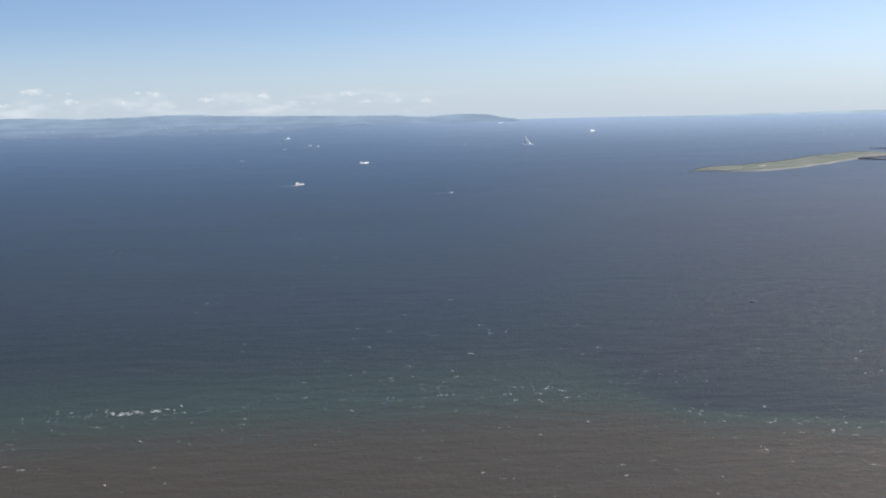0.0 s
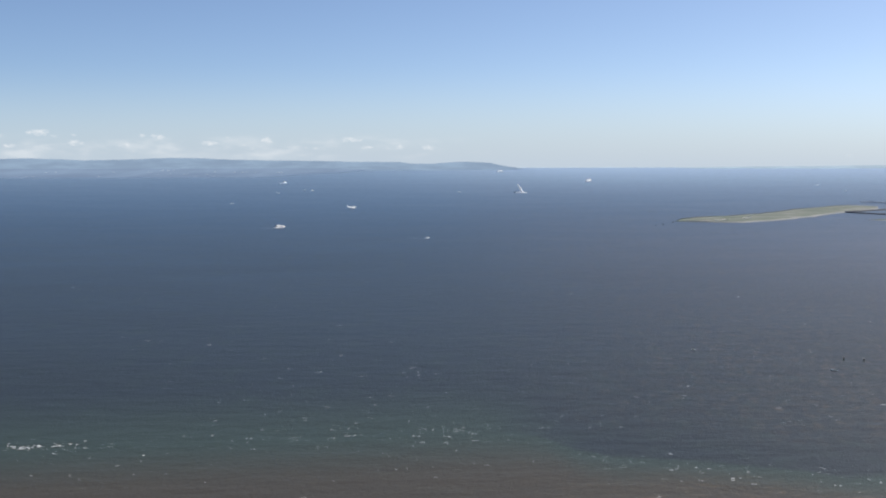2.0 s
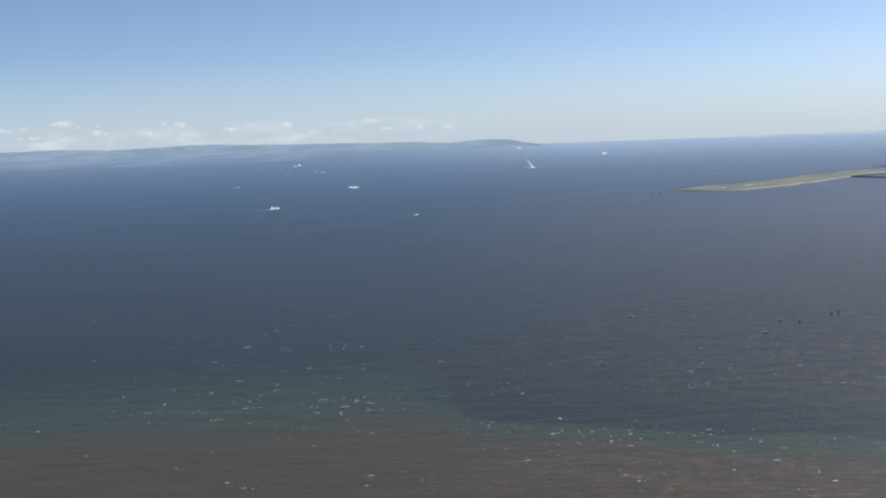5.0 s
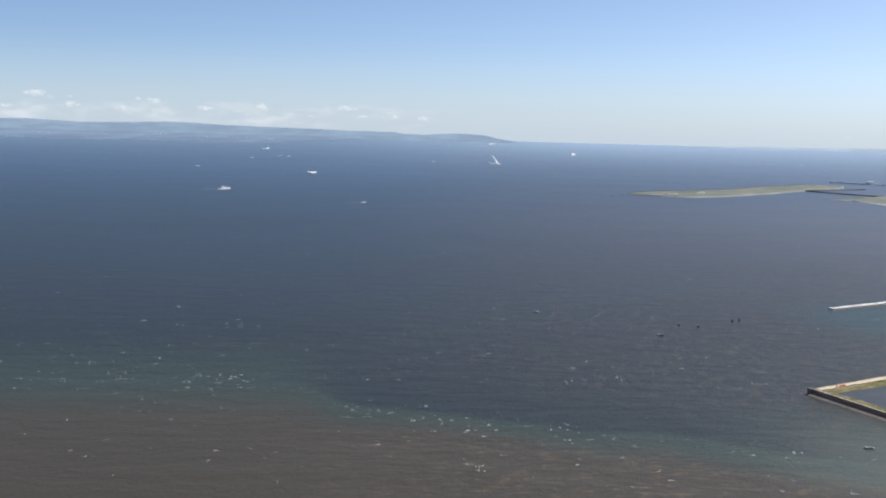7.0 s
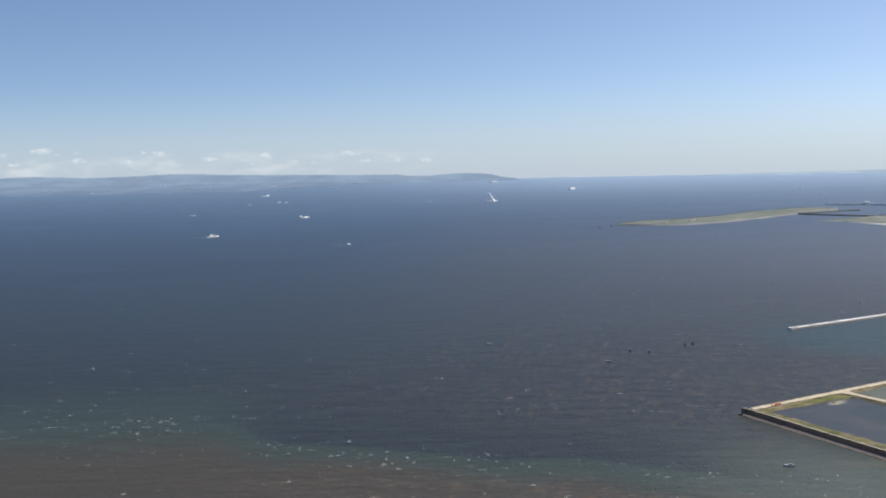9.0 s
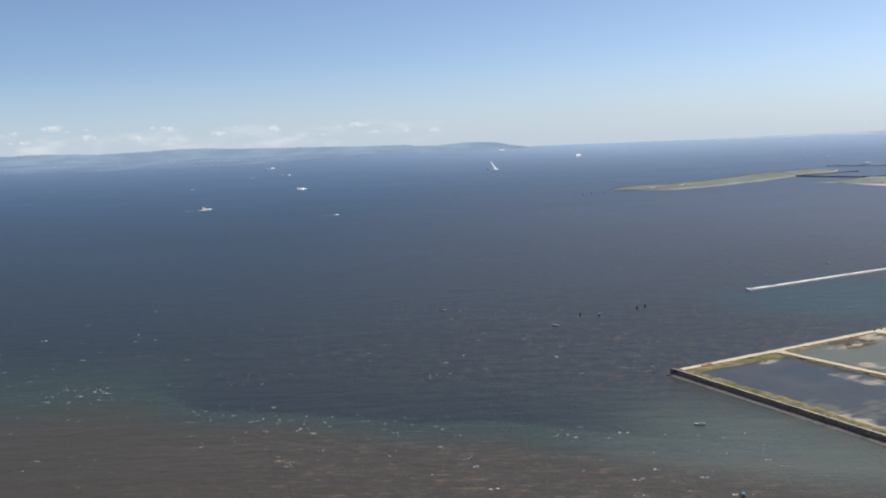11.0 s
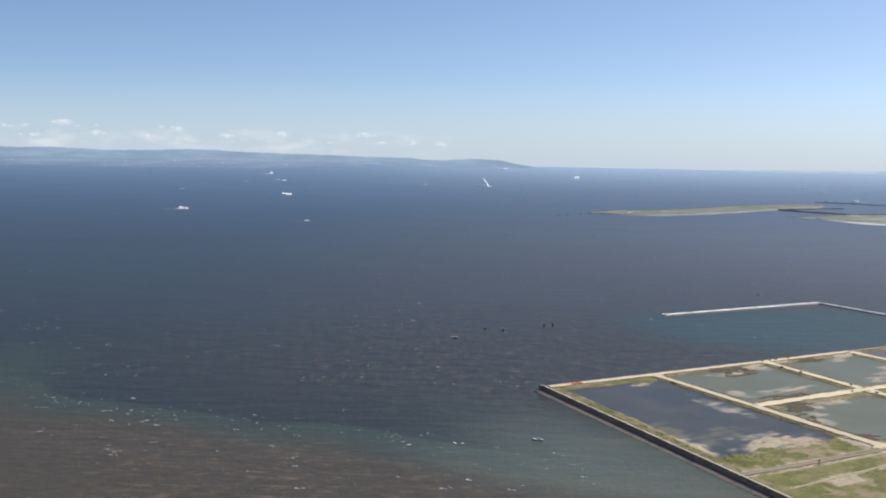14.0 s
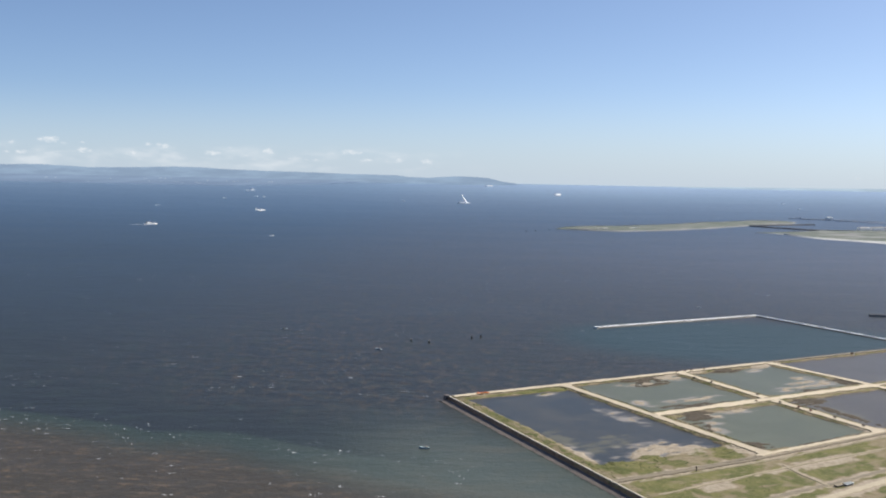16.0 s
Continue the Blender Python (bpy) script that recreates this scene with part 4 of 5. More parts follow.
def cloud_material():
    """A row of small cumulus low over the hills, ragged and thin, with wisps of haze between, painted as glow on a flat
    sheet.
    """
    # x, z, half width, half height, strength
    puffs = [(-1672, 168, 56, 17, 1.0), (-1850, 152, 26, 13, .7), (-1912, 146, 30, 13, .7), (-1955, 151, 28, 13, .7), (-1805, 108, 40, 12, .8), (-1880, 106, 30, 10, .5), (-1511, 155, 30, 10, .5),
             (-1590, 153, 26, 9, .5), (-1507, 119, 46, 15, .9), (-1629, 109, 40, 10, .6), (-1278, 112, 38, 13, .9), (-1194, 154, 24, 12, .7), (-1127, 145, 32, 17, 1.0), (-1239, 83, 34, 10, .6),
             (-890, 117, 40, 13, .9), (-809, 145, 17, 9, .6), (-691, 93, 40, 9, .6), (-810, 90, 34, 8, .4), (-632, 130, 32, 17, 1.0), (-650, 150, 16, 7, .4), (-736, 109, 24, 8, .5), (-492, 97, 80, 12, .6),
             (-387, 93, 40, 10, .6), (-246, 133, 52, 12, .9), (-320, 128, 26, 8, .5), (-176, 97, 42, 10, .6), (-15, 99, 40, 13, .8), (-70, 95, 26, 9, .5), (113, 96, 32, 13, .9), (175, 72, 18, 8, .4),
             (268, 60, 30, 10, .3), (-2050, 150, 40, 16, .9), (-2160, 118, 60, 14, .8), (-2330, 152, 60, 16, .9), (2075, 58, 28, 14, .6)]
    m = bpy.data.materials.new("far_cumulus")
    m.use_nodes = True
    t = Nodes(m.node_tree)
    where = t.add("ShaderNodeNewGeometry").outputs["Position"]
    sep = t.add("ShaderNodeSeparateXYZ")
    t.l.new(where, sep.inputs[0])
    x, _, z = sep.outputs
    amount = -1.0
    for x0, z0, w, h, k in puffs:
        dx = t.math("DIVIDE", t.math("SUBTRACT", x, x0), w * 1.2)
        dz = t.math("DIVIDE", t.math("SUBTRACT", z, z0), h * 1.2)
        d = t.math("ADD", t.math("MULTIPLY", dx, dx), t.math("MULTIPLY", dz, dz))
        amount = t.math("MAXIMUM", amount, t.math("SUBTRACT", k, d))
    ragged = t.noise(t.stretch(where, 1, 1, 1.7), .034, 6, .68, .4)
    puff = t.step(t.math("ADD", amount, t.math("MULTIPLY", t.math("SUBTRACT", ragged, .5), 3.6)), .1, 1.4)
    band = t.math("MULTIPLY", t.math("MULTIPLY", t.step(z, 20.0, 70.0), t.step(z, 175.0, 100.0)), t.step(x, 500.0, -300.0))
    wisps = t.math("MULTIPLY", band, t.step(t.noise(t.stretch(where, .6, 1, 2.2), .009, 5, .6), .42, .8))
    glow = t.add("ShaderNodeEmission")
    t.put(glow.inputs[0], CLOUD)
    clear = t.add("ShaderNodeBsdfTransparent")
    mixer = t.add("ShaderNodeMixShader")
    t.put(mixer.inputs[0], t.math("MAXIMUM", t.math("MULTIPLY", puff, .8), t.math("MULTIPLY", wisps, .6), clamp=True))
    t.l.new(clear.outputs[0], mixer.inputs[1])
    t.l.new(glow.outputs[0], mixer.inputs[2])
    t.l.new(mixer.outputs[0], t.add("ShaderNodeOutputMaterial").inputs[0])
    return m


CLOUD = (.60, .63, .66)


def build_clouds():
    bm = bmesh.new()
    for x in range(-2600, 2400, 250):
        bm.faces.new([bm.verts.new(p) for p in ((x, 4850, 4), (x + 250, 4850, 4), (x + 250, 4850, 260), (x, 4850, 260))])
    bmesh.ops.remove_doubles(bm, verts=bm.verts, dist=.01)
    tagged(part("backdrop", bm, cloud_material()), "row of small white cumulus clouds over far hills", "clouds", kind="structure")


build_clouds()


def build_town():
    """Pale buildings on the plain, each a low block with a pitched lid."""
    rng = random.Random(21)
    verts, faces = [], []
    for cx, cy, spread, n in ((-1405, 3936, 22, 5), (-1640, 4233, 40, 3), (-1146, 3939, 60, 3), (-995, 4447, 30, 5), (-718, 3974, 50, 4), (-665, 4280, 40, 6), (-501, 4262, 14, 3), (-758, 4680, 34, 9), (44, 4770, 8, 3), (-900, 4120, 90, 5), (-1300, 4300, 160, 6)):
        for _ in range(n):
            x, y = cx + rng.gauss(0, spread), cy + rng.uniform(-20, 20)
            z, sx, sy, sz = 1.0 + 10 * max(0.0, (y - 3860) / 920) ** 1.3, rng.uniform(3, 8), 7, rng.uniform(.5, 1.3)
            base = len(verts)
            for dz, k in ((-2.0, 1.0), (sz, 1.0), (sz * 1.25, .3)):
                verts += [(x + .57 * u - .82 * v * k, y + .82 * u + .57 * v * k, z + dz) for u, v in ((-sx / 2, -sy / 2), (sx / 2, -sy / 2), (sx / 2, sy / 2), (-sx / 2, sy / 2))]
            for o in (base, base + 4):
                faces += [(o, o + 1, o + 5, o + 4), (o + 1, o + 2, o + 6, o + 5), (o + 2, o + 3, o + 7, o + 6), (o + 3, o, o + 4, o + 7)]
            faces.append((base + 8, base + 9, base + 10, base + 11))
    tagged(from_lists("town", verts, faces, TOWN_HAZE), "pale buildings scattered along the hazy far coast", "town", kind="stuff")


build_town()


# ---------------------------------------------------------------- vessels
def hull_rings(length, beam, draft, deck, sheer=.35, stern=.75):
    """Cross-sections from stern to bow, along x."""
    rings = []
    for k in (0, .08, .3, .6, .8, .92, 1.0):
        w = beam / 2 * (stern + (1 - stern) * min(1, k / .3)) * (1 if k < .6 else max(.04, 1 - ((k - .6) / .4) ** 2))
        top = deck * (1 + sheer * max(0, (k - .5) / .5) ** 2)
        x = length * (k - .5)
        rings.append([(x, -w, top), (x, -w * .92, deck * .3), (x, -w * .5, -draft), (x, w * .5, -draft), (x, w * .92, deck * .3), (x, w, top)])
    return rings


def vessel(name, x, y, turn, length, hull_mat, blocks, label, category="ship", group="", beam=.2, deck=.09, mast=0.0, funnel=None):
    """A ship or boat. blocks: deck houses as (place along, length, width, height) in parts of the length."""
    ob = thing(name, x, y, 0, turn, label, category, group)
    bm = bmesh.new()
    loft(bm, hull_rings(length, length * beam, length * .03, length * deck))
    part("hull", bm, hull_mat, ob)
    for i, (k, l, w, h) in enumerate(blocks):
        bm = bmesh.new()
        box(bm, length * k, 0, length * deck * .9, length * l, length * w, length * h, taper=.93, bevel=length * .006)
        cabin = part("deckhouse", bm, WHITE_PAINT, ob)
        if y < 2000:
            bm = bmesh.new()
            box(bm, length * k, 0, length * (deck * .9 + h * .55), length * l * .975, length * w * .985, length * h * .2)
            part("window_band", bm, GLASS_DARK, cabin, "dark window band")
    if mast:
        bm = bmesh.new()
        k = blocks[0][0] if blocks else 0
        tube(bm, (length * k, 0, length * deck), (length * k, 0, length * (deck + mast)), length * .008, length * .004, 6)
        tube(bm, (length * k, -length * .05, length * (deck + mast * .8)), (length * k, length * .05, length * (deck + mast * .8)), length * .005, None, 6)
        part("mast", bm, WHITE_PAINT, ob)
    if funnel:
        bm = bmesh.new()
        k, h = funnel
        tube(bm, (length * k, 0, length * deck), (length * k - length * .01, 0, length * (deck + h)), length * .035, length * .028, 12)
        part("funnel", bm, HULL_DARK, ob)
    return ob


def wake(x, y, turn, length, width, label):
    """Churned white water behind a moving vessel, low ridges thinning out astern."""
    rng = random.Random(int(abs(x)) + 3)
    bm = bmesh.new()
    c, s = math.cos(radians(turn)), math.sin(radians(turn))
    for i in range(70):
        k = rng.random() ** 1.5
        along = -length * k
        side = rng.gauss(0, width * (.18 + .5 * k))
        l, w = rng.uniform(.04, .1) * length, rng.uniform(.06, .16) * width
        ring = []
        for j in range(6):
            a = 2 * math.pi * j / 6
            px, py = along + l * math.cos(a) * rng.uniform(.6, 1.1), side + w * math.sin(a) * rng.uniform(.6, 1.1)
            ring.append(bm.verts.new((x + c * px - s * py, y + s * px + c * py, .02)))
        top = bm.verts.new((x + c * along - s * side, y + s * along + c * side, .03 + w * .4))
        for j in range(6):
            bm.faces.new((ring[j], ring[(j + 1) % 6], top))
    tagged(part("wake", bm, WAKE), label, "wake", kind="stuff")


# far hulls: haze whitening their sides is put into the paint's colour
HULL_HAZE = surface("haze_paled_hull_paint", (.55, .62, .7), (.48, .55, .63), .6, 1.0, .2, .1)
vessel("ferry", -177, 1762, 55, 27, WHITE_PAINT, [(-.12, .42, .16, .1), (-.2, .2, .13, .13), (.3, .1, .1, .07)], "white passenger ferry under way with foaming wake", "ferry", deck=.06, mast=.22, funnel=(-.3, .17))
wake(-186, 1760, 10, 24, 3.0, "white foaming wake behind the ferry")
vessel("motorboat", 71, 1577, 50, 10, WHITE_PAINT, [(-.05, .3, .15, .08)], "small white motorboat trailing a thin wake", "boat", mast=.12, deck=.07)
wake(68, 1576, 6, 22, 1.4, "thin white wake behind the motorboat")
vessel("cargo_ship", -371, 3360, 55, 38, HULL_HAZE, [(.18, .3, .16, .05), (.24, .14, .15, .1)], "pale grey-blue cargo ship with white superstructure", "ship", mast=.2, funnel=(.12, .14))
vessel("ferry", 629, 3464, 55, 39, WHITE_PAINT, [(0, .9, .14, .08), (.03, .7, .12, .12)], "long white ferry near the horizon", "ferry", beam=.16, deck=.09)
vessel("cargo_ship", -261, 2955, 55, 15, HULL_HAZE, [(.2, .2, .15, .09)], "small grey coaster far out", "ship", "far small ships", mast=.25)
vessel("cargo_ship", -235, 2934, 55, 13, WHITE_PAINT, [(0, .3, .15, .1)], "small white workboat far out", "ship", "far small ships", mast=.25)
vessel("cargo_ship", -315, 2810, 55, 12, HULL_HAZE, [(-.25, .2, .15, .09)], "small grey coaster far out", "ship", "far small ships", mast=.25)
vessel("cargo_ship", 172, 2828, 55, 13, HULL_HAZE, [(-.25, .2, .15, .09)], "small grey coaster far out", "ship", "far small ships", mast=.25)
vessel("cargo_ship", -364, 2385, 55, 13, HULL_HAZE, [(-.25, .2, .15, .05)], "low grey barge far out", "ship", "far small ships")
vessel("cargo_ship", 405, 4350, 52, 52, HULL_HAZE, [(.0, .7, .1, .06)], "pale hazy ship off the far headland", "ship", "far small ships", beam=.12, deck=.05)
vessel("cargo_ship", 1280, 3160, 38, 19, HULL_HAZE, [], "grey freighter beyond the islands", "ship", "far small ships")
vessel("cargo_ship", 1233, 2832, 38, 16, HULL_HAZE, [], "grey freighter beyond the islands", "ship", "far small ships")


def small_boat(name, x, y, turn, length, mat, label):
    """An open workboat with gunwale, thwarts, wheelhouse and outboard."""
    ob = thing(name, x, y, 0, turn, label, "boat", "small boats off the dike")
    bm = bmesh.new()
    loft(bm, hull_rings(length, length * .34, length * .04, length * .13, .5, .8))
    part("hull", bm, mat, ob)
    bm = bmesh.new()
    box(bm, -length * .12, 0, length * .12, length * .34, length * .2, length * .11, taper=.85, bevel=length * .01)
    cabin = part("wheelhouse", bm, CONCRETE if mat is not HULL_DARK else WHITE_PAINT, ob)
    bm = bmesh.new()
    box(bm, -length * .12, 0, length * .165, length * .33, length * .19, length * .03)
    part("window_band", bm, GLASS_DARK, cabin)
    bm = bmesh.new()
    box(bm, -length * .47, 0, length * .05, length * .07, length * .08, length * .16, bevel=length * .008)
    part("outboard", bm, HULL_DARK, ob)
    bm = bmesh.new()
    box(bm, length * .15, 0, length * .13, length * .05, length * .27, length * .02)
    part("thwart", bm, TIMBER, ob)
    return ob


small_boat("boat", 374.7, 446.3, 172, 5.0, HULL_TEAL, "teal open workboat with a small wheelhouse")
small_boat("boat", 371.5, 361.0, 80, 4.4, HULL_BLUE, "blue fishing boat lying off the dike")
small_boat("boat", 584.5, 906.0, 10, 3.8, HULL_PALE, "small pale boat drifting beyond the breakwater")
small_boat("boat", 254.5, 743.5, 20, 4.2, HULL_PALE, "small blue-grey boat with a pale wheelhouse at anchor")
small_boat("boat", 330.3, 674.5, 160, 4.6, HULL_PALE, "small blue-grey boat with a pale wheelhouse at anchor")


def marker(x, y, head, label, size=1.7):
    """A post standing in the water with a stub platform and a lantern head."""
    ob = thing("marker_post", x, y, 0, 0, label, "marker post", "marker posts in the sea", unit=size)
    bm = bmesh.new()
    for dx, dy in ((-.22, -.18), (.22, -.18), (0, .24)):
        tube(bm, (dx * 1.3, dy * 1.3, -.6), (dx * .8, dy * .8, 1.0), .1, .08, 8)
        part("pile", bm, TIMBER, ob)
        bm = bmesh.new()
    box(bm, 0, 0, 1.0, .72, .72, .2, bevel=.03)
    part("platform", bm, head, ob)
    bm = bmesh.new()
    tube(bm, (0, 0, 1.2), (0, 0, 1.55), .1, .06, 8)
    bmesh.ops.create_icosphere(bm, subdivisions=1, radius=.13, matrix=pose(0, 0, 1.6))
    part("lantern", bm, head, ob)


for px, py, head, words in ((349.5, 705.5, CONCRETE, "piled marker post with a pale platform"), (362.0, 701.5, CONCRETE, "piled marker post with a pale platform"),
                            (390.8, 722.0, TIMBER, "dark tarred marker post"), (397.0, 726.5, TIMBER, "dark tarred marker post")):
    marker(px, py, head, words)
for px, py in ((466, 1778), (483, 1800), (508, 1829), (528, 1868)):
    marker(px, py, PIER_DARK, "weathered marker post off the island spit", 2.0)


def build_tower():
    """Leaning white ventilation tower on a round islet."""
    ob = thing("sea_tower", 335, 2805, 0, 0, "leaning white sail-shaped tower on a round islet", "tower", unit=.92)
    bm = bmesh.new()
    rings = []
    for z, r in ((-1, 20), (1.2, 19.5), (1.6, 18.5), (1.7, 12)):
        rings.append([(r * math.cos(a), r * .8 * math.sin(a), z) for a in (2 * math.pi * i / 32 for i in range(32))])
    loft(bm, rings)
    part("islet", bm, TOWN, ob, "low concrete islet")
    bm = bmesh.new()
    rings = []
    for k in (0, .15, .4, .7, .9, 1.0):
        z = 1.5 + 23 * k
        rx, ry = 4.4 * (1 - .55 * k) * (1 if k < .9 else .75), 5.2 * (1 - .3 * k)
        cx = 7 - 13.5 * k ** .85
        rings.append([(cx + rx * math.cos(a), ry * math.sin(a), z) for a in (2 * math.pi * i / 20 for i in range(20))])
    loft(bm, rings)
    part("shaft", bm, WHITE_PAINT, ob)
    bm = bmesh.new()
    rings = []
    for k in (0, .5, 1.0):
        rings.append([(-15 + 2 * k + 2.6 * (1 - .3 * k) * math.cos(a), 3 * math.sin(a), 1.5 + 2.6 * k) for a in (2 * math.pi * i / 16 for i in range(16))])
    loft(bm, rings)
    part("low_tower", bm, WHITE_PAINT, ob)


build_tower()


def build_airliner():
    """A white twin-engined airliner flying low over the sea."""
    L = 25.0
    # height and distance are chosen to fit the camera's view along the flight
    ob = thing("airliner", -80, 2190, 4.6, 46, "white twin-engined airliner flying low over the sea", "airliner")
    ob.matrix_basis @= pose(0, 0, 0, 9, 0, 0)  # banked a little so its sunlit top faces the camera
    bm = bmesh.new()
    rings = []
    for k, r, lift in ((0, .012, .03), (.08, .03, .022), (.25, .05, .005), (.45, .055, 0), (.8, .055, 0), (.92, .042, -.006), (.98, .02, -.014), (1, .005, -.018)):
        rings.append([(L * (k - .5), L * r * math.cos(a), L * (lift + r * math.sin(a))) for a in (2 * math.pi * i / 16 for i in range(16))])
    loft(bm, rings)
    body = part("fuselage", bm, WHITE_PAINT, ob)
    body.data.shade_smooth()

    def wing(name, root, tip, chord0, chord1, thick, parent):
        bm = bmesh.new()
        rings = []
        for (x, y, z), c in ((root, chord0), (tip, chord1)):
            rings.append([(x + c * dx, y, z + thick * c * dz) for dx, dz in ((.5, 0), (.2, .5), (-.5, 0), (.1, -.4))])
        loft(bm, rings)
        return part(name, bm, WHITE_PAINT, parent)

    for side in (-1, 1):
        wing("wing", (L * .05, side * L * .03, -L * .03), (-L * .13, side * L * .46, L * .015), L * .19, L * .06, .12, ob)
        wing("tailplane", (-L * .43, side * L * .01, L * .03), (-L * .49, side * L * .16, L * .045), L * .09, L * .04, .1, ob)
        bm = bmesh.new()
        tube(bm, (L * .0, side * L * .16, -L * .062), (L * .12, side * L * .16, -L * .06), L * .02, L * .028, 12)
        part("engine", bm, METAL, ob, "grey metal engine")
    bm = bmesh.new()
    loft(bm, [[(-L * .36, -.03, L * .045), (-L * .49, -.03, L * .035), (-L * .49, .03, L * .035), (-L * .36, .03, L * .045)], [(-L * .47, -.02, L * .2), (-L * .53, -.02, L * .2), (-L * .53, .02, L * .2), (-L * .47, .02, L * .2)]])
    part("fin", bm, WHITE_PAINT, ob)


build_airliner()


# ---------------------------------------------------------------- things on the reclaimed land
def truck(a, b, turn, mat, label):
    x, y = at(a, b)
    ob = thing("truck", x, y, 1.5 * UNIT, TURN + turn, label, "truck", "trucks parked on the bunds", unit=.68 * UNIT)
    bm = bmesh.new()
    box(bm, -.16, 0, .22, .9, .5, .34, taper=1.08, bevel=.03)
    part("tipper_body", bm, mat, ob)
    bm = bmesh.new()
    box(bm, .5, 0, .16, .34, .46, .42, taper=.9, bevel=.03)
    cab = part("cab", bm, mat, ob)
    bm = bmesh.new()
    box(bm, .56, 0, .4, .22, .44, .13, taper=.95)
    part("windscreen", bm, GLASS_DARK, cab)
    bm = bmesh.new()
    box(bm, .05, 0, .12, 1.3, .34, .09)
    part("chassis", bm, HULL_DARK, ob)
    for dx in (-.45, -.2, .48):
        for dy in (-.22, .22):
            bm = bmesh.new()
            tube(bm, (dx, dy - .05, .11), (dx, dy + .05, .11), .11, None, 10)
            part("wheel", bm, HULL_DARK, ob)


for a, b, turn, mat in ((86.0, 9.8, -88, DUSTY), (87.0, 16.6, -88, DUSTY), (88.8, 34.1, -88, DUSTY), (82.6, 39.6, 4, DUSTY), (88.4, 43.3, -88, DUSTY), (88.9, 49.4, -88, RED_PAINT), (89.3, 53.3, -88, RED_PAINT),
                        (90.0, 60.8, -88, DUSTY), (90.5, 69.3, -88, DUSTY), (86.5, .9, 0, DUSTY), (89.8, 1.0, 0, DUSTY), (92.6, 1.0, 0, DUSTY), (98.2, 1.1, 0, DUSTY)):
    truck(a, b, turn, mat, "reddish tipper truck parked on an earth bund" if mat is RED_PAINT else "dusty dark tipper truck parked on an earth bund")


def build_shed():
    x, y = at(48.9, 97.6)
    ob = thing("shed", x, y, 1.2 * UNIT, TURN + 2, "small shed with a pale blue sheet roof", "shed", unit=UNIT)
    bm = bmesh.new()
    box(bm, 0, 0, -.1, 2.2, 1.1, .62, bevel=.02)
    part("wall", bm, CONCRETE, ob)
    bm = bmesh.new()
    for side in (-1, 1):
        vs = [bm.verts.new(p) for p in ((-1.25, 0, .72), (1.25, 0, .72), (1.25, side * .7, .5), (-1.25, side * .7, .5))]
        bm.faces.new(vs if side < 0 else vs[::-1])
    bmesh.ops.solidify(bm, geom=bm.faces[:], thickness=.05)
    part("roof", bm, BLUE_ROOF, ob, "pale blue sheet roof")
    bm = bmesh.new()
    box(bm, .5, -.56, 0, .4, .04, .42)
    part("door", bm, GLASS_DARK, ob)
    # a low block added where a flat grey pad lies
    x, y = at(46.3, 97.3)
    ob = thing("shed", x, y, 1.25 * UNIT, TURN + 2, "low grey block added on the flat pad by the shed", "shed", unit=UNIT)
    bm = bmesh.new()
    box(bm, 0, 0, -.1, 1.7, 1.0, .45, bevel=.03)
    part("wall", bm, GREY_ROAD, ob)
    bm = bmesh.new()
    box(bm, 0, 0, .35, 1.9, 1.2, .08, bevel=.02)
    part("roof", bm, GREY_ROAD, ob, "top slab in the grey pad's colour")


build_shed()


def build_hut():
    """A small dark pump hut astride the outer dike, with its outfall pipe."""
    x, y = at(171.8, 1.6)
    ob = thing("pump_hut", x, y, 1.4 * UNIT, TURN, "small dark pump hut on the outer dike", "hut", unit=.36 * UNIT)
    bm = bmesh.new()
    box(bm, 0, 0, -.2, 2.4, 1.7, 1.5, bevel=.04)
    part("wall", bm, DARK_PILE, ob)
    bm = bmesh.new()
    box(bm, 0, 0, 1.3, 2.7, 2.0, .16, taper=.92, bevel=.03)
    part("roof", bm, TIMBER, ob, "dark felt roof")
    bm = bmesh.new()
    tube(bm, (.4, -.8, .1), (.4, -2.6, -.4), .22, .22, 10)
    part("outfall_pipe", bm, METAL, ob, "grey outfall pipe")


build_hut()


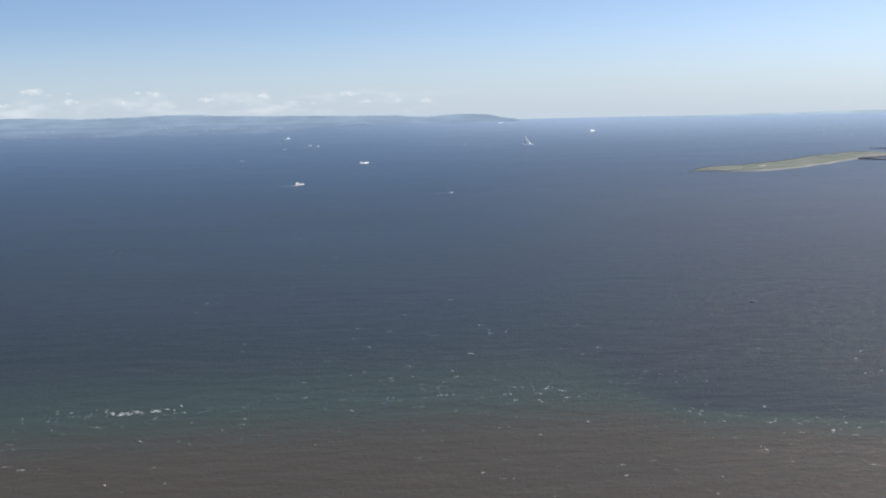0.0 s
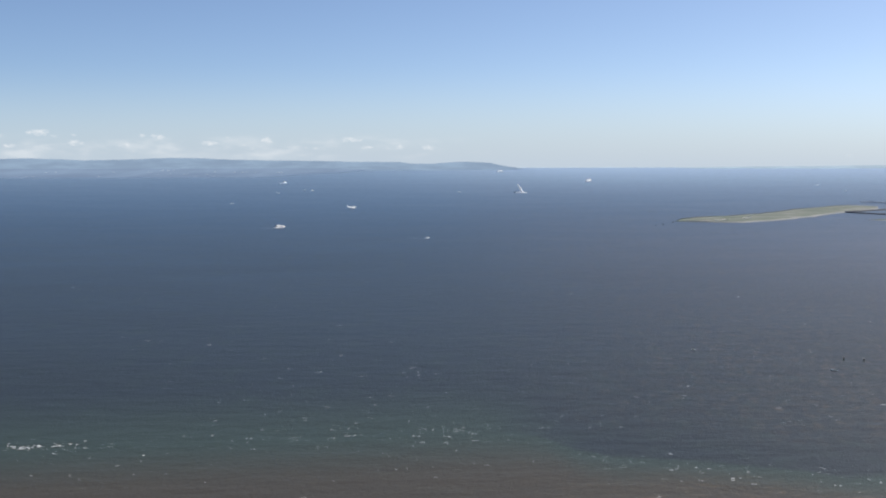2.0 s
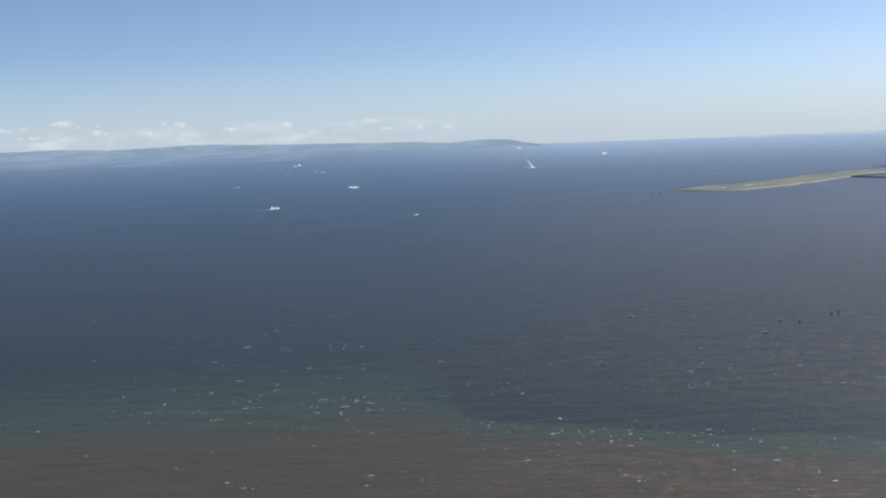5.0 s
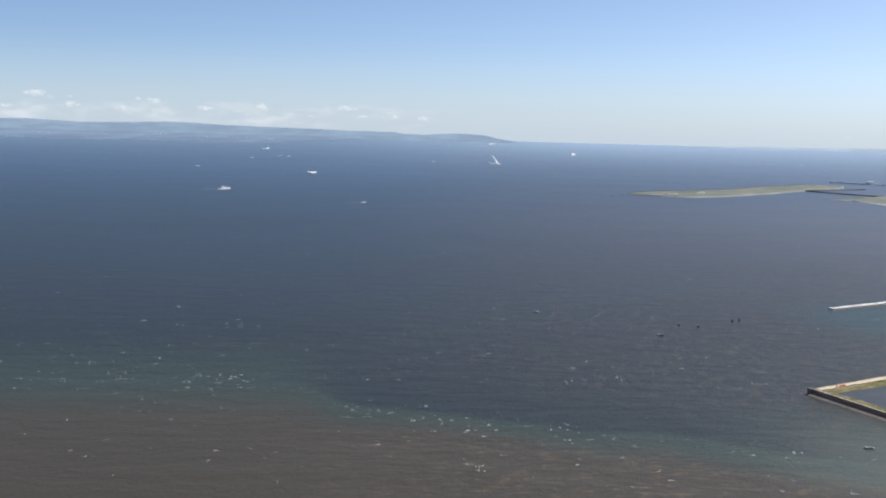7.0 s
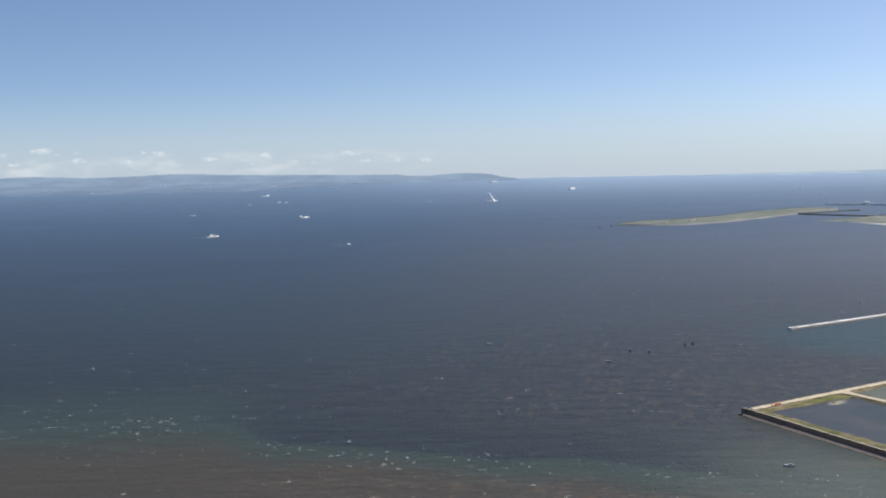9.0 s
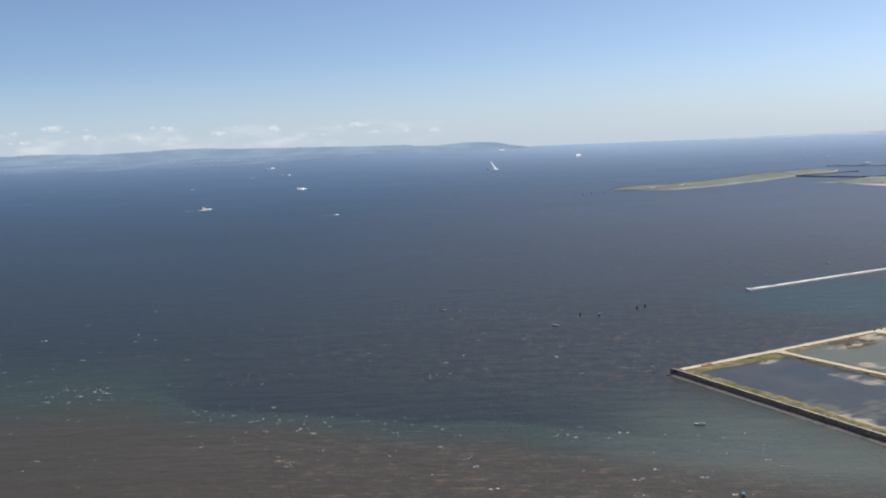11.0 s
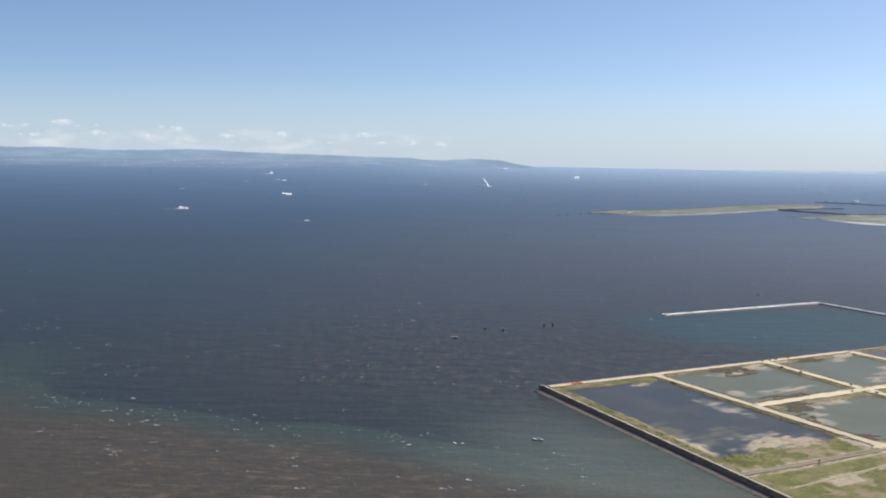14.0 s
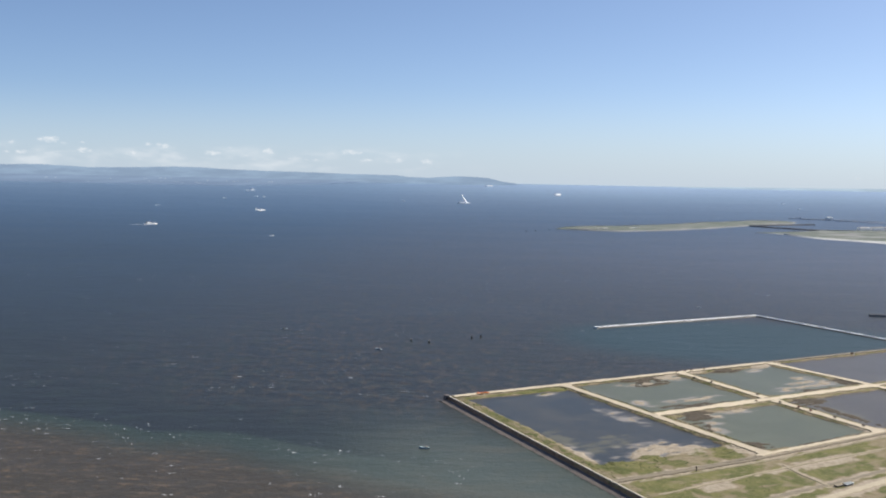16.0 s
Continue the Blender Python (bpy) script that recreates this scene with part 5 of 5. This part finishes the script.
def build_boom():
    """Orange floating barrier stacked on the dike corner, and a post by the road."""
    x, y = at(10.6, 1.6)
    ob = thing("barrier_stack", x, y, 1.5 * UNIT, TURN, "bright orange floating barrier stacked on the dike", "barrier", unit=UNIT)
    rng = random.Random(2)
    for i in range(5):
        bm = bmesh.new()
        p = Vector((-1.6 + i * .75, rng.uniform(-.3, .3), .18 + .1 * (i % 2)))
        tube(bm, p, p + Vector((.9, rng.uniform(-.25, .25), .03)), .2, .17, 10)
        part("float", bm, ORANGE, ob)
    x, y = at(24.0, 78.6)
    ob = thing("road_post", x, y, 1.2 * UNIT, 0, "short dark post beside the gravel road", "post", unit=UNIT)
    bm = bmesh.new()
    tube(bm, (0, 0, -.1), (0, 0, 1.1), .09, .08, 8)
    part("shaft", bm, TIMBER, ob)
    bm = bmesh.new()
    box(bm, 0, 0, 1.0, .42, .1, .3, bevel=.02)
    part("board", bm, TIMBER, ob)


build_boom()


def build_shrubs():
    """Low shrubs and dry grass tussocks on the banks and in the fields."""
    rng = random.Random(11)
    for material, name, count, words, cat in ((LEAF, "shrubs", 2200, "low dark green shrubs on the banks", "shrubs"), (DRY_LEAF, "tussocks", 2200, "dry yellow-green grass tussocks on the banks", "grass")):
        verts, faces, made = [], [], 0
        while made < count:
            where = rng.random()
            if where < .2:
                a, b = rng.uniform(.8, 5.0), rng.uniform(2, 120)
            elif where < .46:
                b = rng.uniform(3, 72)
                a = rng.choice((bund1, bund2, bund1))(b) + rng.choice((-1, 1)) * rng.uniform(2.0, 2.9)
            elif where < .53:
                a, b = rng.uniform(5, 125), rng.uniform(2.2, 3.8)
            elif where < .62:
                a, b = rng.uniform(5, 48), rng.uniform(65, 74)
            else:
                a, b = rng.uniform(4, 130), rng.uniform(79, 122)
            z, g, s, m = ground_at(a, b)
            if (g < .5 and where > .46) or z < POND_Z + .06 or (b > 79 and wavy(a, b, .12) < .02):
                continue
            made += 1
            x, y = at(a, b)
            z, h = z * UNIT, UNIT * rng.uniform(.1, .28) * (1.0 if material is LEAF else .75)
            for _ in range(9):
                ang, r = rng.uniform(0, 6.28), rng.uniform(0, h * .9)
                lx, ly = x + r * math.cos(ang), y + r * math.sin(ang)
                lz, s1 = z + rng.uniform(.1, 1.0) * h, h * rng.uniform(.2, .45)
                base, tw = len(verts), rng.uniform(0, 6.28)
                for k in range(3):
                    verts.append((lx + s1 * math.cos(tw + 2.1 * k), ly + s1 * math.sin(tw + 2.1 * k), lz + rng.uniform(-.5, .6) * s1))
                verts.append((lx, ly, lz + s1 * .5))
                faces += [(base, base + 1, base + 3), (base + 1, base + 2, base + 3), (base + 2, base, base + 3)]
        tagged(from_lists(name, verts, faces, material), words, cat, kind="stuff")


build_shrubs()
